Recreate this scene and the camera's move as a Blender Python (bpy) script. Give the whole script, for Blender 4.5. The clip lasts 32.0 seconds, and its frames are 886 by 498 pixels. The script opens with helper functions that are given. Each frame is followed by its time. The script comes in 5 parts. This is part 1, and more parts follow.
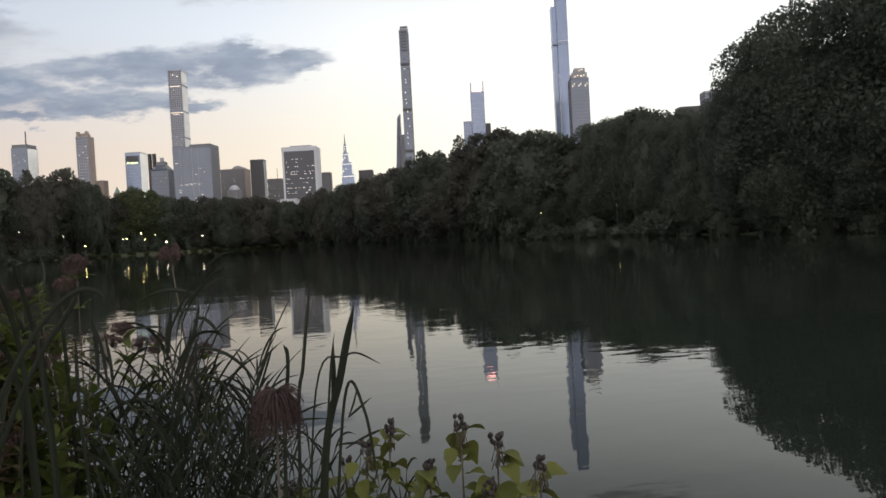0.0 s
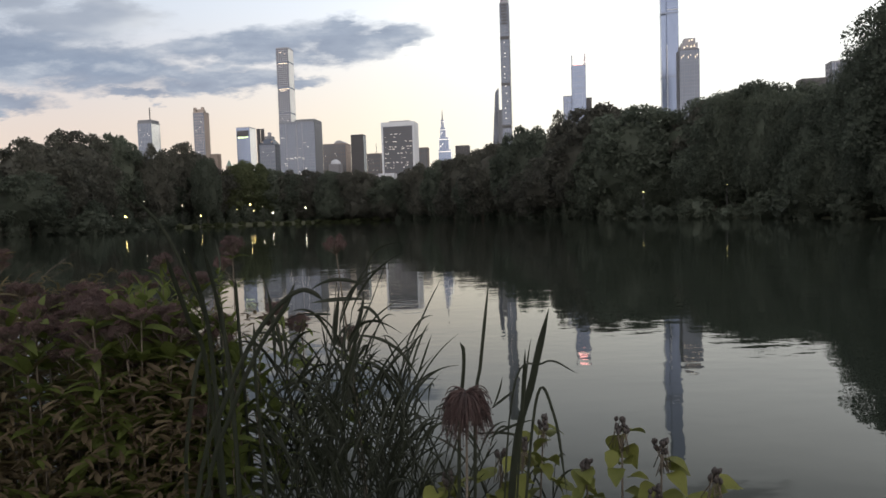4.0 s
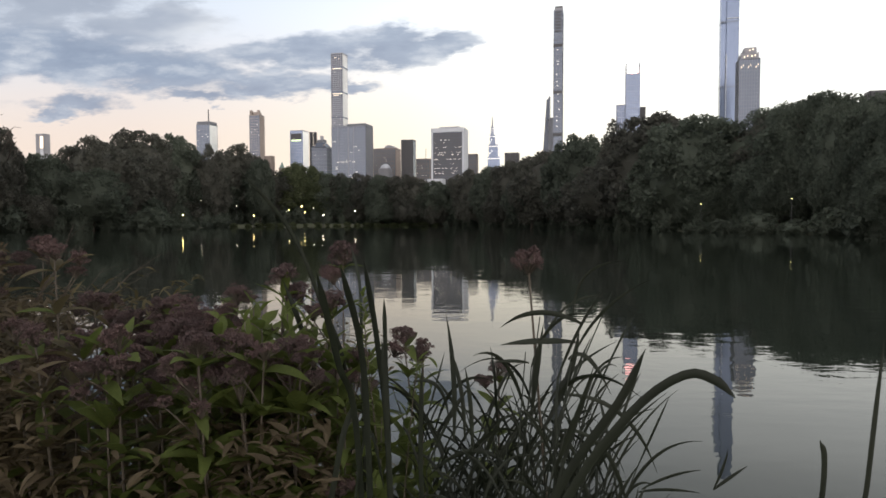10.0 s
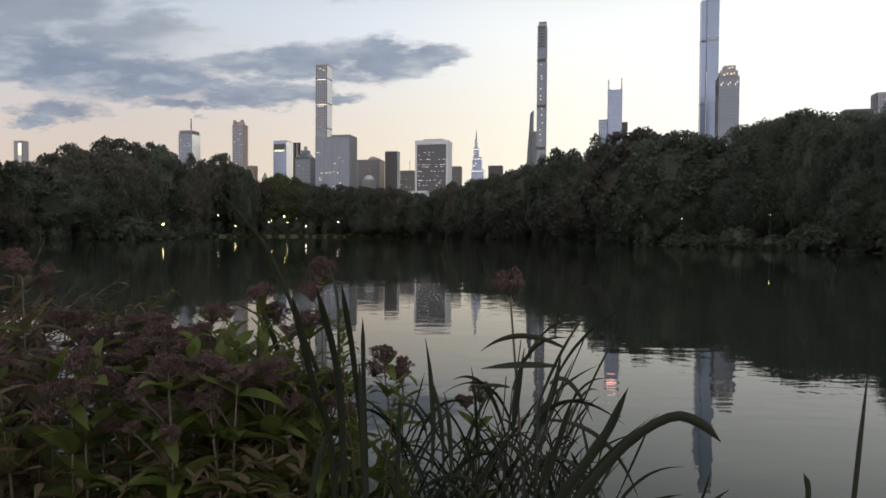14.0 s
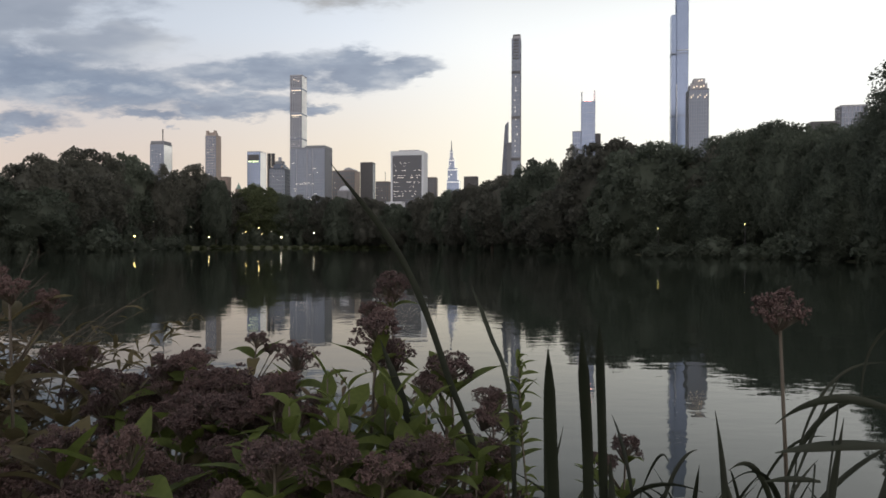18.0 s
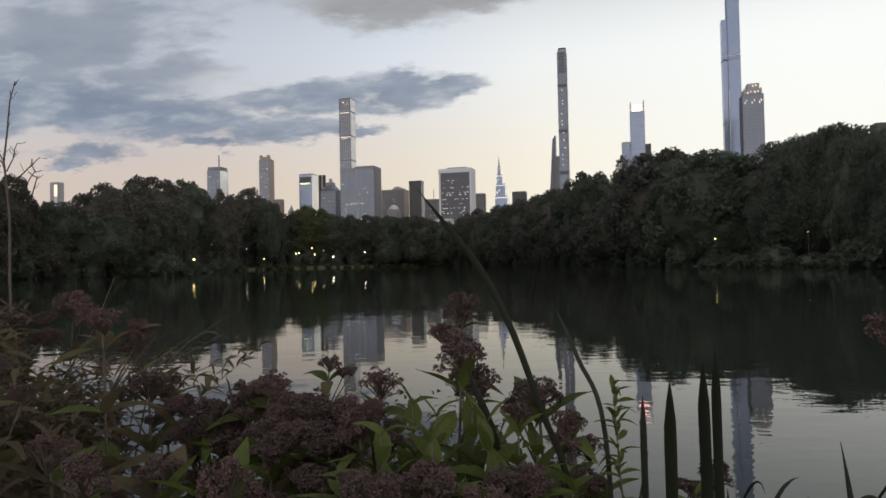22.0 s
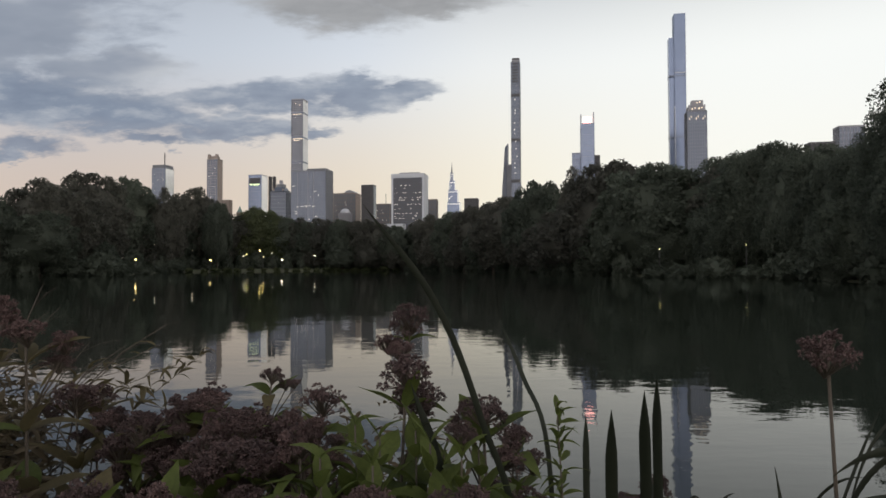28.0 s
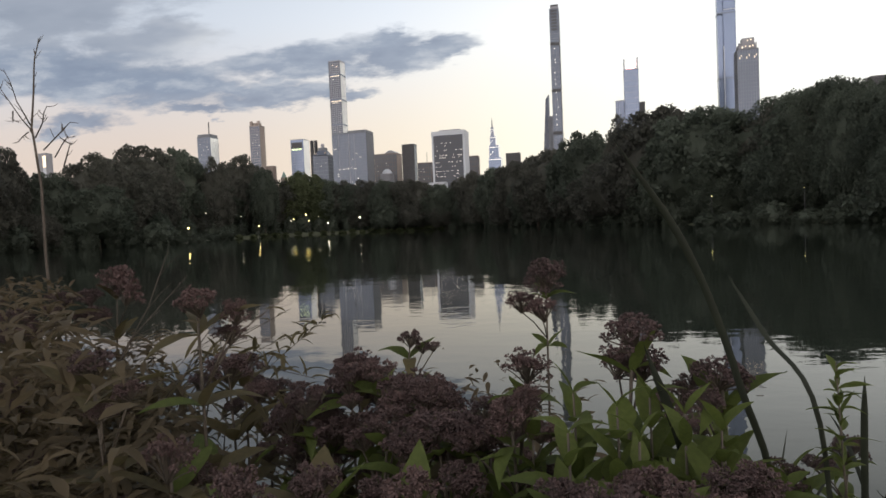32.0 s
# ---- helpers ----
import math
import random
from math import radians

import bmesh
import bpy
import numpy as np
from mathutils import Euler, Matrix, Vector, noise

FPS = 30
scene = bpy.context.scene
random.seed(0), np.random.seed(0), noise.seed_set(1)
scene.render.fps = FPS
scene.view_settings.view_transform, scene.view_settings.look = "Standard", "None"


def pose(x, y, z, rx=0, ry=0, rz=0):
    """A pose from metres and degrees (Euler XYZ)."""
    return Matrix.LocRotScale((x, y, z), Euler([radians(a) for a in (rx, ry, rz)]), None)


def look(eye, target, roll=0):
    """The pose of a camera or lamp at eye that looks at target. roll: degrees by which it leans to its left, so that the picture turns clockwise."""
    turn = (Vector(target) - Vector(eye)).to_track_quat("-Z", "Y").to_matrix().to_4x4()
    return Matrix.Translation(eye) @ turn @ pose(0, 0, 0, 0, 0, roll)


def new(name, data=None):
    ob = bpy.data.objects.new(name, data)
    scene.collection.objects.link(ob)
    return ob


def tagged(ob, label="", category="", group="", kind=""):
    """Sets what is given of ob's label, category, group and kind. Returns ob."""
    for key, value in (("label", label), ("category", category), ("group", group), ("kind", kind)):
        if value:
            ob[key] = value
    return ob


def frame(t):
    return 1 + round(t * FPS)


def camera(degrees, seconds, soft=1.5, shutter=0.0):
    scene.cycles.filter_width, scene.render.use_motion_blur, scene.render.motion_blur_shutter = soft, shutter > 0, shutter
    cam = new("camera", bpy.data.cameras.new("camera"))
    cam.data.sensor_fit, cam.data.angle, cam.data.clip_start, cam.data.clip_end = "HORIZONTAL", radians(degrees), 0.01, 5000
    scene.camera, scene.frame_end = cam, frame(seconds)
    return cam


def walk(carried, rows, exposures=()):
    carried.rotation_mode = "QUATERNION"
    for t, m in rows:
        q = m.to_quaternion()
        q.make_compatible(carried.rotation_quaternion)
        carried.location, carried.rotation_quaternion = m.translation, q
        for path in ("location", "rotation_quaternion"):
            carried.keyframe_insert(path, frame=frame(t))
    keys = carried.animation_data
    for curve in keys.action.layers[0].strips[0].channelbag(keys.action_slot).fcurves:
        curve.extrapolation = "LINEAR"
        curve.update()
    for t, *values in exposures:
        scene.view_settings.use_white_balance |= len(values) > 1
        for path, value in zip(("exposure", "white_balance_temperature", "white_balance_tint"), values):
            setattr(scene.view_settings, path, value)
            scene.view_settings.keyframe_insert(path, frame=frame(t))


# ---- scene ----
cam = camera(69.85, 32.0, soft=1.6)
# seconds, place (m), yaw to the left of +y, pitch, lean
PATH = [
    (0.0, 0.000, -0.000, 1.893, -10.25, -1.32, -3.05),
    (0.5, -0.009, -0.024, 1.884, -8.85, -0.07, -1.72),
    (1.0, -0.004, 0.027, 1.890, -7.20, 0.42, -0.98),
    (1.5, -0.000, 0.043, 1.889, -5.24, 0.37, -1.03),
    (2.0, -0.001, 0.058, 1.888, -4.02, 0.19, -1.28),
    (2.5, -0.002, 0.068, 1.890, -2.45, 0.13, -1.61),
    (4.5, -0.355, 0.040, 1.999, -1.62, -3.68, -1.87),
    (5.0, -0.415, 0.207, 1.995, -2.53, -2.28, -2.91),
    (5.5, -0.489, 0.358, 2.032, -3.50, -0.06, -0.69),
    (6.0, -0.568, 0.512, 2.024, -3.71, -0.51, 1.05),
    (6.5, -0.681, 0.668, 2.014, -6.91, -0.14, -0.93),
    (7.0, -0.754, 0.740, 2.001, -5.53, -2.03, -0.97),
    (7.5, -0.777, 0.798, 1.995, -3.74, -2.46, -0.12),
    (8.0, -0.802, 0.868, 1.975, -1.29, -4.22, -0.33),
    (8.5, -0.807, 0.856, 1.981, 0.86, -4.35, -0.61),
    (9.0, -0.805, 0.861, 1.974, 1.08, -5.17, -0.30),
    (9.5, -0.811, 0.848, 1.976, 2.09, -4.13, -0.18),
    (10.0, -0.816, 0.838, 1.989, 2.44, -2.49, -0.15),
    (10.5, -0.813, 0.845, 1.996, 1.70, -1.58, 0.27),
    (11.0, -0.811, 0.860, 2.003, 1.21, -0.48, 0.06),
    (11.5, -0.815, 0.860, 2.010, 0.95, 0.21, 0.13),
    (12.0, -0.821, 0.856, 2.014, 0.76, 0.61, 0.47),
    (12.5, -0.814, 0.869, 2.016, -0.05, -0.35, -0.29),
    (13.0, -0.809, 0.859, 2.019, 0.00, -0.28, -0.22),
    (13.5, -0.805, 0.873, 2.012, -0.36, -1.59, 0.32),
    (14.0, -0.809, 0.872, 2.014, 0.92, -1.41, 0.39),
    (14.5, -0.806, 0.862, 2.016, 2.01, -0.83, 0.28),
    (16.5, -1.107, 1.180, 2.014, -1.09, -2.36, 0.02),
    (17.0, -1.160, 1.263, 1.997, -1.27, -4.10, 1.05),
    (17.5, -1.258, 1.478, 1.980, -1.05, -1.38, 1.00),
    (18.0, -1.326, 1.544, 1.998, -1.27, -0.43, 0.14),
    (18.5, -1.371, 1.559, 1.993, -2.69, -1.50, 1.21),
    (19.0, -1.382, 1.584, 1.989, -5.39, -1.63, 0.43),
    (19.5, -1.379, 1.591, 1.982, -4.98, -1.99, -0.27),
    (20.0, -1.383, 1.570, 1.985, -2.28, -1.09, -0.67),
    (20.5, -1.381, 1.568, 1.987, -1.39, -1.73, -0.64),
    (21.0, -1.385, 1.553, 1.996, 0.22, 0.04, -0.36),
    (21.5, -1.393, 1.550, 2.009, 1.48, 0.78, -0.53),
    (22.0, -1.399, 1.562, 2.015, 3.20, 1.10, -1.22),
    (22.5, -1.406, 1.562, 2.014, 4.22, 0.90, -0.79),
    (23.0, -1.408, 1.554, 2.015, 4.32, 1.07, -0.86),
    (23.5, -1.417, 1.556, 2.015, 4.54, 0.43, -0.58),
    (24.0, -1.414, 1.554, 2.016, 3.52, 0.49, -0.82),
    (24.5, -1.416, 1.558, 2.015, 4.03, 0.68, -0.91),
    (25.0, -1.415, 1.565, 2.015, 4.19, 1.01, -0.80),
    (25.5, -1.414, 1.579, 2.011, 3.28, -0.28, -0.55),
    (27.5, -1.402, 1.587, 2.026, 0.61, -1.33, -0.42),
    (28.0, -1.390, 1.583, 2.038, -1.20, 1.54, -0.16),
    (28.5, -1.389, 1.578, 2.040, -0.95, 2.00, -0.34),
    (29.0, -1.396, 1.569, 2.039, -0.25, 1.14, -0.41),
    (29.5, -1.400, 1.567, 2.038, -0.57, 0.57, -0.14),
    (30.0, -1.404, 1.594, 2.040, -6.94, 1.46, 0.48),
    (30.5, -1.510, 1.586, 2.051, -5.02, 2.79, -1.09),
    (31.0, -1.630, 1.568, 2.055, -1.56, 0.18, -1.74),
    (31.5, -1.682, 1.614, 2.048, 0.14, -2.67, -2.37),
    (32.0, -1.727, 1.741, 2.031, 2.83, -2.21, -2.45),
]


def eye_pose(x, y, z, yaw, pitch, lean):
    return pose(x, y, z, 90 + pitch, 0, yaw) @ pose(0, 0, 0, 0, 0, lean)


EXPOSURES = [(0.0, 0.35), (1.0, 0.17), (2.5, 0.08), (4.5, 0.54), (5.0, 0.46), (5.5, 0.26), (6.0, 0.20), (7.0, 0.28), (8.0, 0.58), (9.0, 0.80), (10.0, 0.63), (11.0, 0.33), (12.0, 0.23), (16.5, 0.38), (17.0, 0.48), (18.0, 0.28), (20.0, 0.28), (22.0, 0.11), (25.0, 0.11), (27.5, 0.23), (28.0, 0.08), (30.5, 0.0), (31.0, -0.02), (31.5, 0.24), (32.0, 0.36)]
walk(cam, [(r[0], eye_pose(*r[1:])) for r in PATH], EXPOSURES)

# ---- world: dusk sky, broken cloud to the south-east ----
SUN_AZ, SUN_EL = 100.0, 4.0
world = bpy.data.worlds.new("dusk")
scene.world = world
world.use_nodes = True


class Net:
    """A short hand for node trees."""

    def __init__(self, tree):
        self.t = tree
        tree.nodes.clear()

    def n(self, kind, ins=None, **props):
        node = self.t.nodes.new(kind)
        for k, v in props.items():
            setattr(node, k, v)
        for k, v in (ins or {}).items():
            if isinstance(v, bpy.types.NodeSocket):
                self.t.links.new(v, node.inputs[k])
            else:
                node.inputs[k].default_value = v
        return node

    def m(self, op, a, b=0.0, c=0.0, clamp=False):
        return self.n("ShaderNodeMath", {0: a, 1: b, 2: c}, operation=op, use_clamp=clamp).outputs[0]

    def mix(self, fac, a, b, blend="MIX"):
        node = self.n("ShaderNodeMix", {0: fac, 6: a, 7: b}, data_type="RGBA", blend_type=blend)
        return node.outputs[2]

    def ramp(self, fac, stops, interp="LINEAR"):
        node = self.n("ShaderNodeValToRGB", {0: fac})
        el = node.color_ramp.elements
        node.color_ramp.interpolation = interp
        while len(el) < len(stops):
            el.new(0.5)
        for e, (p, c) in zip(el, stops):
            e.position = p
            e.color = (*c, 1) if len(c) == 3 else c
        return node.outputs[0]

    def smooth(self, v, lo, hi):
        return self.n("ShaderNodeMapRange", {0: v, 1: lo, 2: hi, 3: 0.0, 4: 1.0}, interpolation_type="SMOOTHSTEP").outputs[0]


def build_sky():
    k = Net(world.node_tree)
    co = k.n("ShaderNodeTexCoord").outputs["Generated"]
    xyz = k.n("ShaderNodeSeparateXYZ", {0: co}).outputs
    sky = k.n("ShaderNodeTexSky", sky_type="NISHITA", sun_disc=False, sun_elevation=radians(SUN_EL),
              sun_rotation=radians(SUN_AZ), altitude=20, air_density=1.3, dust_density=2.0, ozone_density=1.2).outputs[0]
    sky = k.n("ShaderNodeVectorMath", {0: sky, 3: 0.07}, operation="SCALE").outputs[0]
    # afterglow: pale in the west, blue-grey overhead, rosy low in the south-east
    south = k.m("MAXIMUM", xyz[1], 0.08)
    u = k.m("DIVIDE", xyz[0], south)
    v = k.m("DIVIDE", xyz[2], south)
    side = k.smooth(u, -0.62, 0.55)
    low = k.ramp(side, [(0.0, (0.66, 0.55, 0.48)), (0.4, (0.82, 0.72, 0.59)), (0.7, (0.94, 0.88, 0.74)), (1.0, (0.98, 0.97, 0.89))])
    high = k.ramp(side, [(0.0, (0.52, 0.57, 0.65)), (0.4, (0.72, 0.77, 0.84)), (0.65, (0.87, 0.895, 0.905)), (1.0, (0.96, 0.98, 0.96))])
    up = k.smooth(v, 0.09, 0.36)
    glow = k.mix(up, low, high)
    zen = k.smooth(xyz[2], 0.28, 0.56)
    glow = k.mix(zen, glow, (0.25, 0.28, 0.34, 1))
    ahead = k.smooth(xyz[1], -0.35, 0.45)
    # unseen sky behind, made brighter than the rest to lift tree and plant fronts
    behind = k.mix(k.smooth(xyz[2], 0.0, 0.5), (1.95, 1.74, 1.68, 1), (1.12, 1.06, 1.06, 1))
    glow = k.mix(ahead, behind, glow)
    base = k.mix(0.92, sky, glow)
    # clouds
    uv = k.n("ShaderNodeCombineXYZ", {0: u, 1: v, 2: 0.0}).outputs[0]
    wide = k.n("ShaderNodeVectorMath", {0: uv, 1: (1.0, 3.0, 1.0)}, operation="MULTIPLY").outputs[0]
    n1 = k.n("ShaderNodeTexNoise", {"Vector": wide, "Scale": 9.0, "Detail": 9.0, "Roughness": 0.58, "Distortion": 0.15}).outputs[0]
    n2 = k.n("ShaderNodeTexNoise", {"Vector": wide, "Scale": 4.0, "Detail": 4.0, "Roughness": 0.45}).outputs[0]
    nv = k.n("ShaderNodeTexNoise", {"Vector": wide, "Scale": 16.0, "Detail": 5.0, "Roughness": 0.6}).outputs[1]
    nv = k.n("ShaderNodeVectorMath", {0: nv, 1: (0.5, 0.5, 0.5)}, operation="SUBTRACT").outputs[0]
    nv = k.n("ShaderNodeVectorMath", {0: nv, 1: (0.10, 0.05, 0.0)}, operation="MULTIPLY").outputs[0]
    uv = k.n("ShaderNodeVectorMath", {0: uv, 1: nv}, operation="ADD").outputs[0]
    fuzz = k.m("MULTIPLY", k.m("SUBTRACT", n1, 0.5), 1.5)

    def bank(blobs, top=1.0, under=1.0):
        best = None
        for cu, cv, ru, rv, tilt in blobs:
            d = k.n("ShaderNodeVectorMath", {0: uv, 1: (cu, cv, 0)}, operation="SUBTRACT").outputs[0]
            d = k.n("ShaderNodeVectorRotate", {"Vector": d, "Angle": radians(-tilt)}, rotation_type="Z_AXIS").outputs[0]
            p = k.n("ShaderNodeSeparateXYZ", {0: d}).outputs
            # a flat firm underside, a soft heaped top
            dy = k.m("MAXIMUM", k.m("MULTIPLY", p[1], top / rv), k.m("MULTIPLY", p[1], -under / rv))
            d = k.n("ShaderNodeCombineXYZ", {0: k.m("DIVIDE", p[0], ru), 1: dy, 2: 0.0}).outputs[0]
            e = k.m("SUBTRACT", 1.0, k.n("ShaderNodeVectorMath", {0: d}, operation="LENGTH").outputs["Value"])
            best = e if best is None else k.m("MAXIMUM", best, e)
        return best

    dark = k.smooth(k.m("ADD", bank(CLOUD_DARK, 0.72, 1.05), fuzz), -0.02, 0.54)
    pale = k.smooth(k.m("ADD", bank(CLOUD_PALE), fuzz), -0.06, 0.62)
    grey = k.smooth(k.m("ADD", bank(CLOUD_GREY), k.m("MULTIPLY", fuzz, 0.6)), -0.05, 0.6)
    front = k.smooth(xyz[1], 0.10, 0.30)
    dark = k.m("MULTIPLY", dark, front)
    pale = k.m("MULTIPLY", pale, front)
    grey = k.m("MULTIPLY", grey, front)
    pale_col = k.ramp(n2, [(0.33, (0.215, 0.250, 0.315)), (0.5, (0.285, 0.320, 0.385)), (0.66, (0.48, 0.505, 0.545))])
    dark_col = k.ramp(n1, [(0.3, (0.155, 0.195, 0.275)), (0.52, (0.225, 0.27, 0.35)), (0.7, (0.42, 0.45, 0.50))])
    col = k.mix(k.m("MULTIPLY", pale, 0.97), base, pale_col)
    col = k.mix(k.m("MULTIPLY", dark, 0.88), col, dark_col)
    col = k.mix(k.m("MULTIPLY", grey, 0.92), col, k.ramp(n1, [(0.3, (0.25, 0.255, 0.265)), (0.75, (0.38, 0.385, 0.395))]))
    bg = k.n("ShaderNodeBackground", {0: col, 1: 1.0})
    out = k.n("ShaderNodeOutputWorld")
    k.t.links.new(bg.outputs[0], out.inputs[0])


# centre, half widths and tilt of the cloud banks, as slopes to the side and upwards
CLOUD_DARK = [(-0.735, 0.270, 0.13, 0.040, -6),
              (-0.635, 0.258, 0.174, 0.047, -6), (-0.488, 0.234, 0.163, 0.0434, -5), (-0.318, 0.212, 0.167, 0.021, 0), (-0.201, 0.21, 0.066, 0.0094,
              0), (-0.262, 0.262, 0.175, 0.030, 2), (-0.121, 0.265, 0.123, 0.0336, 8), (-0.122, 0.286, 0.042, 0.024, 12), (-0.042, 0.273, 0.073, 0.0203, 4),
              (-0.629, 0.189, 0.095, 0.0196, -2), (-0.665, 0.172, 0.041, 0.0105, 0), (-0.425, 0.198, 0.103, 0.0112, -2), (-0.86,
              0.25, 0.189, 0.049, 0)]
CLOUD_PALE = [(-0.545, 0.308, 0.18, 0.0468, -4), (-0.68, 0.321, 0.108, 0.0364, -6), (-0.66, 0.385, 0.276, 0.0975, 0), (-0.46, 0.325, 0.100, 0.038, -10), (-0.56, 0.262, 0.264, 0.0468, -5), (-0.88, 0.34, 0.24, 0.169, 0), (-0.78, 0.52, 0.456, 0.13, 0)]
CLOUD_GREY = [(-0.15, 0.412, 0.163, 0.0476, -4), (-0.022, 0.421, 0.15, 0.0336, 0), (-0.09, 0.475, 0.375, 0.07, 0), (0.48, 0.48, 0.125, 0.028, 0)]
build_sky()

sun = new("sun", bpy.data.lights.new("sun", "SUN"))
sun.data.energy, sun.data.angle, sun.data.color = 0.2, radians(15), (1.0, 0.80, 0.66)
a, e = radians(SUN_AZ), radians(SUN_EL + 3)
sun.matrix_world = look((0, 0, 60), (-60 * math.sin(a), -60 * math.cos(a), 60 - 60 * math.tan(e)))


# ---- materials ----
def material(name, build, **principled):
    m = bpy.data.materials.new(name)
    m.use_nodes = True
    k = Net(m.node_tree)
    bsdf = k.n("ShaderNodeBsdfPrincipled")
    for key, v in principled.items():
        bsdf.inputs[key.replace("_", " ")].default_value = v
    out = k.n("ShaderNodeOutputMaterial")
    k.t.links.new(bsdf.outputs[0], out.inputs[0])
    build(k, bsdf)
    return m


def varied(a, b, scale=6.0, fine=60.0, bump=0.15, rough=(0.55, 0.8), spread=0.35):
    """Two tones mixed by noise at two scales, with fine relief and a random shift for each object."""

    def build(k, bsdf):
        co = k.n("ShaderNodeTexCoord").outputs["Object"]
        n1 = k.n("ShaderNodeTexNoise", {"Vector": co, "Scale": scale, "Detail": 5.0, "Roughness": 0.6}).outputs[0]
        n2 = k.n("ShaderNodeTexNoise", {"Vector": co, "Scale": fine, "Detail": 3.0}).outputs[0]
        f = k.m("MULTIPLY_ADD", n2, 0.4, k.m("MULTIPLY", n1, 0.7))
        rnd = k.n("ShaderNodeObjectInfo").outputs["Random"]
        isl = k.n("ShaderNodeNewGeometry").outputs["Random Per Island"]
        f = k.m("ADD", f, k.m("MULTIPLY", k.m("SUBTRACT", k.m("ADD", rnd, isl), 1.0), spread), clamp=True)
        col = k.mix(f, (*a, 1), (*b, 1))
        k.t.links.new(col, bsdf.inputs["Base Color"])
        k.t.links.new(k.m("MULTIPLY_ADD", n1, rough[1] - rough[0], rough[0]), bsdf.inputs["Roughness"])
        if bump:
            bp = k.n("ShaderNodeBump", {"Height": n2, "Strength": bump, "Distance": 0.01})
            k.t.links.new(bp.outputs[0], bsdf.inputs["Normal"])

    return build


def glows(color, strength):
    def build(k, bsdf):
        bsdf.inputs["Base Color"].default_value = (*color, 1)
        bsdf.inputs["Emission Color"].default_value = (*color, 1)
        bsdf.inputs["Emission Strength"].default_value = strength
    return build


def leafy(a, b, trans=0.25, spread=0.5, scale=9.0, own=1.0):
    """Leaf: two greens by leaf and by patch, a pale midrib side, some light let through."""

    def build(k, bsdf):
        co = k.n("ShaderNodeTexCoord").outputs["Object"]
        n1 = k.n("ShaderNodeTexNoise", {"Vector": co, "Scale": scale, "Detail": 4.0}).outputs[0]
        rnd = k.n("ShaderNodeObjectInfo").outputs["Random"]
        isl = k.n("ShaderNodeNewGeometry").outputs["Random Per Island"]
        f = k.m("ADD", n1, k.m("MULTIPLY", k.m("SUBTRACT", k.m("MULTIPLY_ADD", rnd, own, isl), 0.5 + own / 2), spread), clamp=True)
        col = k.mix(f, (*a, 1), (*b, 1))
        k.t.links.new(col, bsdf.inputs["Base Color"])
        bsdf.inputs["Roughness"].default_value = 0.6
        bsdf.inputs["Specular IOR Level"].default_value = 0.2
        tr = k.n("ShaderNodeBsdfTranslucent", {0: col})
        mx = k.n("ShaderNodeMixShader", {0: trans, 1: bsdf.outputs[0], 2: tr.outputs[0]})
        out = [n for n in k.t.nodes if n.bl_idname == "ShaderNodeOutputMaterial"][0]
        k.t.links.new(mx.outputs[0], out.inputs[0])

    return build


def water_nodes(k, bsdf):
    co = k.n("ShaderNodeTexCoord").outputs["Object"]
    long = k.n("ShaderNodeVectorMath", {0: co, 1: (0.28, 1.0, 1.0)}, operation="MULTIPLY").outputs[0]
    mid = k.n("ShaderNodeVectorMath", {0: co, 1: (0.72, 1.0, 1.0)}, operation="MULTIPLY").outputs[0]
    swell = k.n("ShaderNodeTexNoise", {"Vector": mid, "Scale": 0.7, "Detail": 2.0, "Roughness": 0.45}).outputs[0]
    rip = k.n("ShaderNodeTexNoise", {"Vector": mid, "Scale": 4.4, "Detail": 2.5, "Roughness": 0.5, "Distortion": 0.3}).outputs[0]
    calm = k.n("ShaderNodeTexNoise", {"Vector": long, "Scale": 0.09, "Detail": 2.0}).outputs[0]
    lines = k.n("ShaderNodeTexNoise", {"Vector": long, "Scale": 2.6, "Detail": 2.0, "Roughness": 0.5}).outputs[0]
    amp = k.m("MULTIPLY_ADD", k.smooth(calm, 0.38, 0.66), 0.9, 0.25)
    h = k.m("ADD", k.m("MULTIPLY", swell, 0.0070), k.m("MULTIPLY", k.m("MULTIPLY", rip, amp), 0.0023))
    h = k.m("ADD", h, k.m("MULTIPLY", k.m("MULTIPLY", lines, amp), 0.0030))
    bp = k.n("ShaderNodeBump", {"Height": h, "Strength": 1.0, "Distance": 1.0})
    k.t.links.new(bp.outputs[0], bsdf.inputs["Normal"])


M = {}
M["water"] = material("water", water_nodes, Base_Color=(0.013, 0.017, 0.013, 1), Roughness=0.012, IOR=1.30, Specular_IOR_Level=0.42)
M["earth"] = material("earth", varied((0.030, 0.034, 0.018), (0.060, 0.068, 0.032), 1.2, 22.0, 0.5, (0.8, 0.95)))
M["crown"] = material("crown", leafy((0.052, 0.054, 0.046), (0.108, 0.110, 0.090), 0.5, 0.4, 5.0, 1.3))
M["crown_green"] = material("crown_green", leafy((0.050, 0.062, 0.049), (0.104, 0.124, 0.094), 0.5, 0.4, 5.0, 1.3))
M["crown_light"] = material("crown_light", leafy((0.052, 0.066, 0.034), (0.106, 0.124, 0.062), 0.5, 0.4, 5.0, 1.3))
M["bark"] = material("bark", varied((0.035, 0.028, 0.022), (0.085, 0.07, 0.055), 3.0, 30.0, 0.6, (0.8, 0.95)))
M["stone"] = material("stone", varied((0.21, 0.215, 0.24), (0.31, 0.31, 0.325), 0.05, 0.6, 0.0, (0.7, 0.9)))
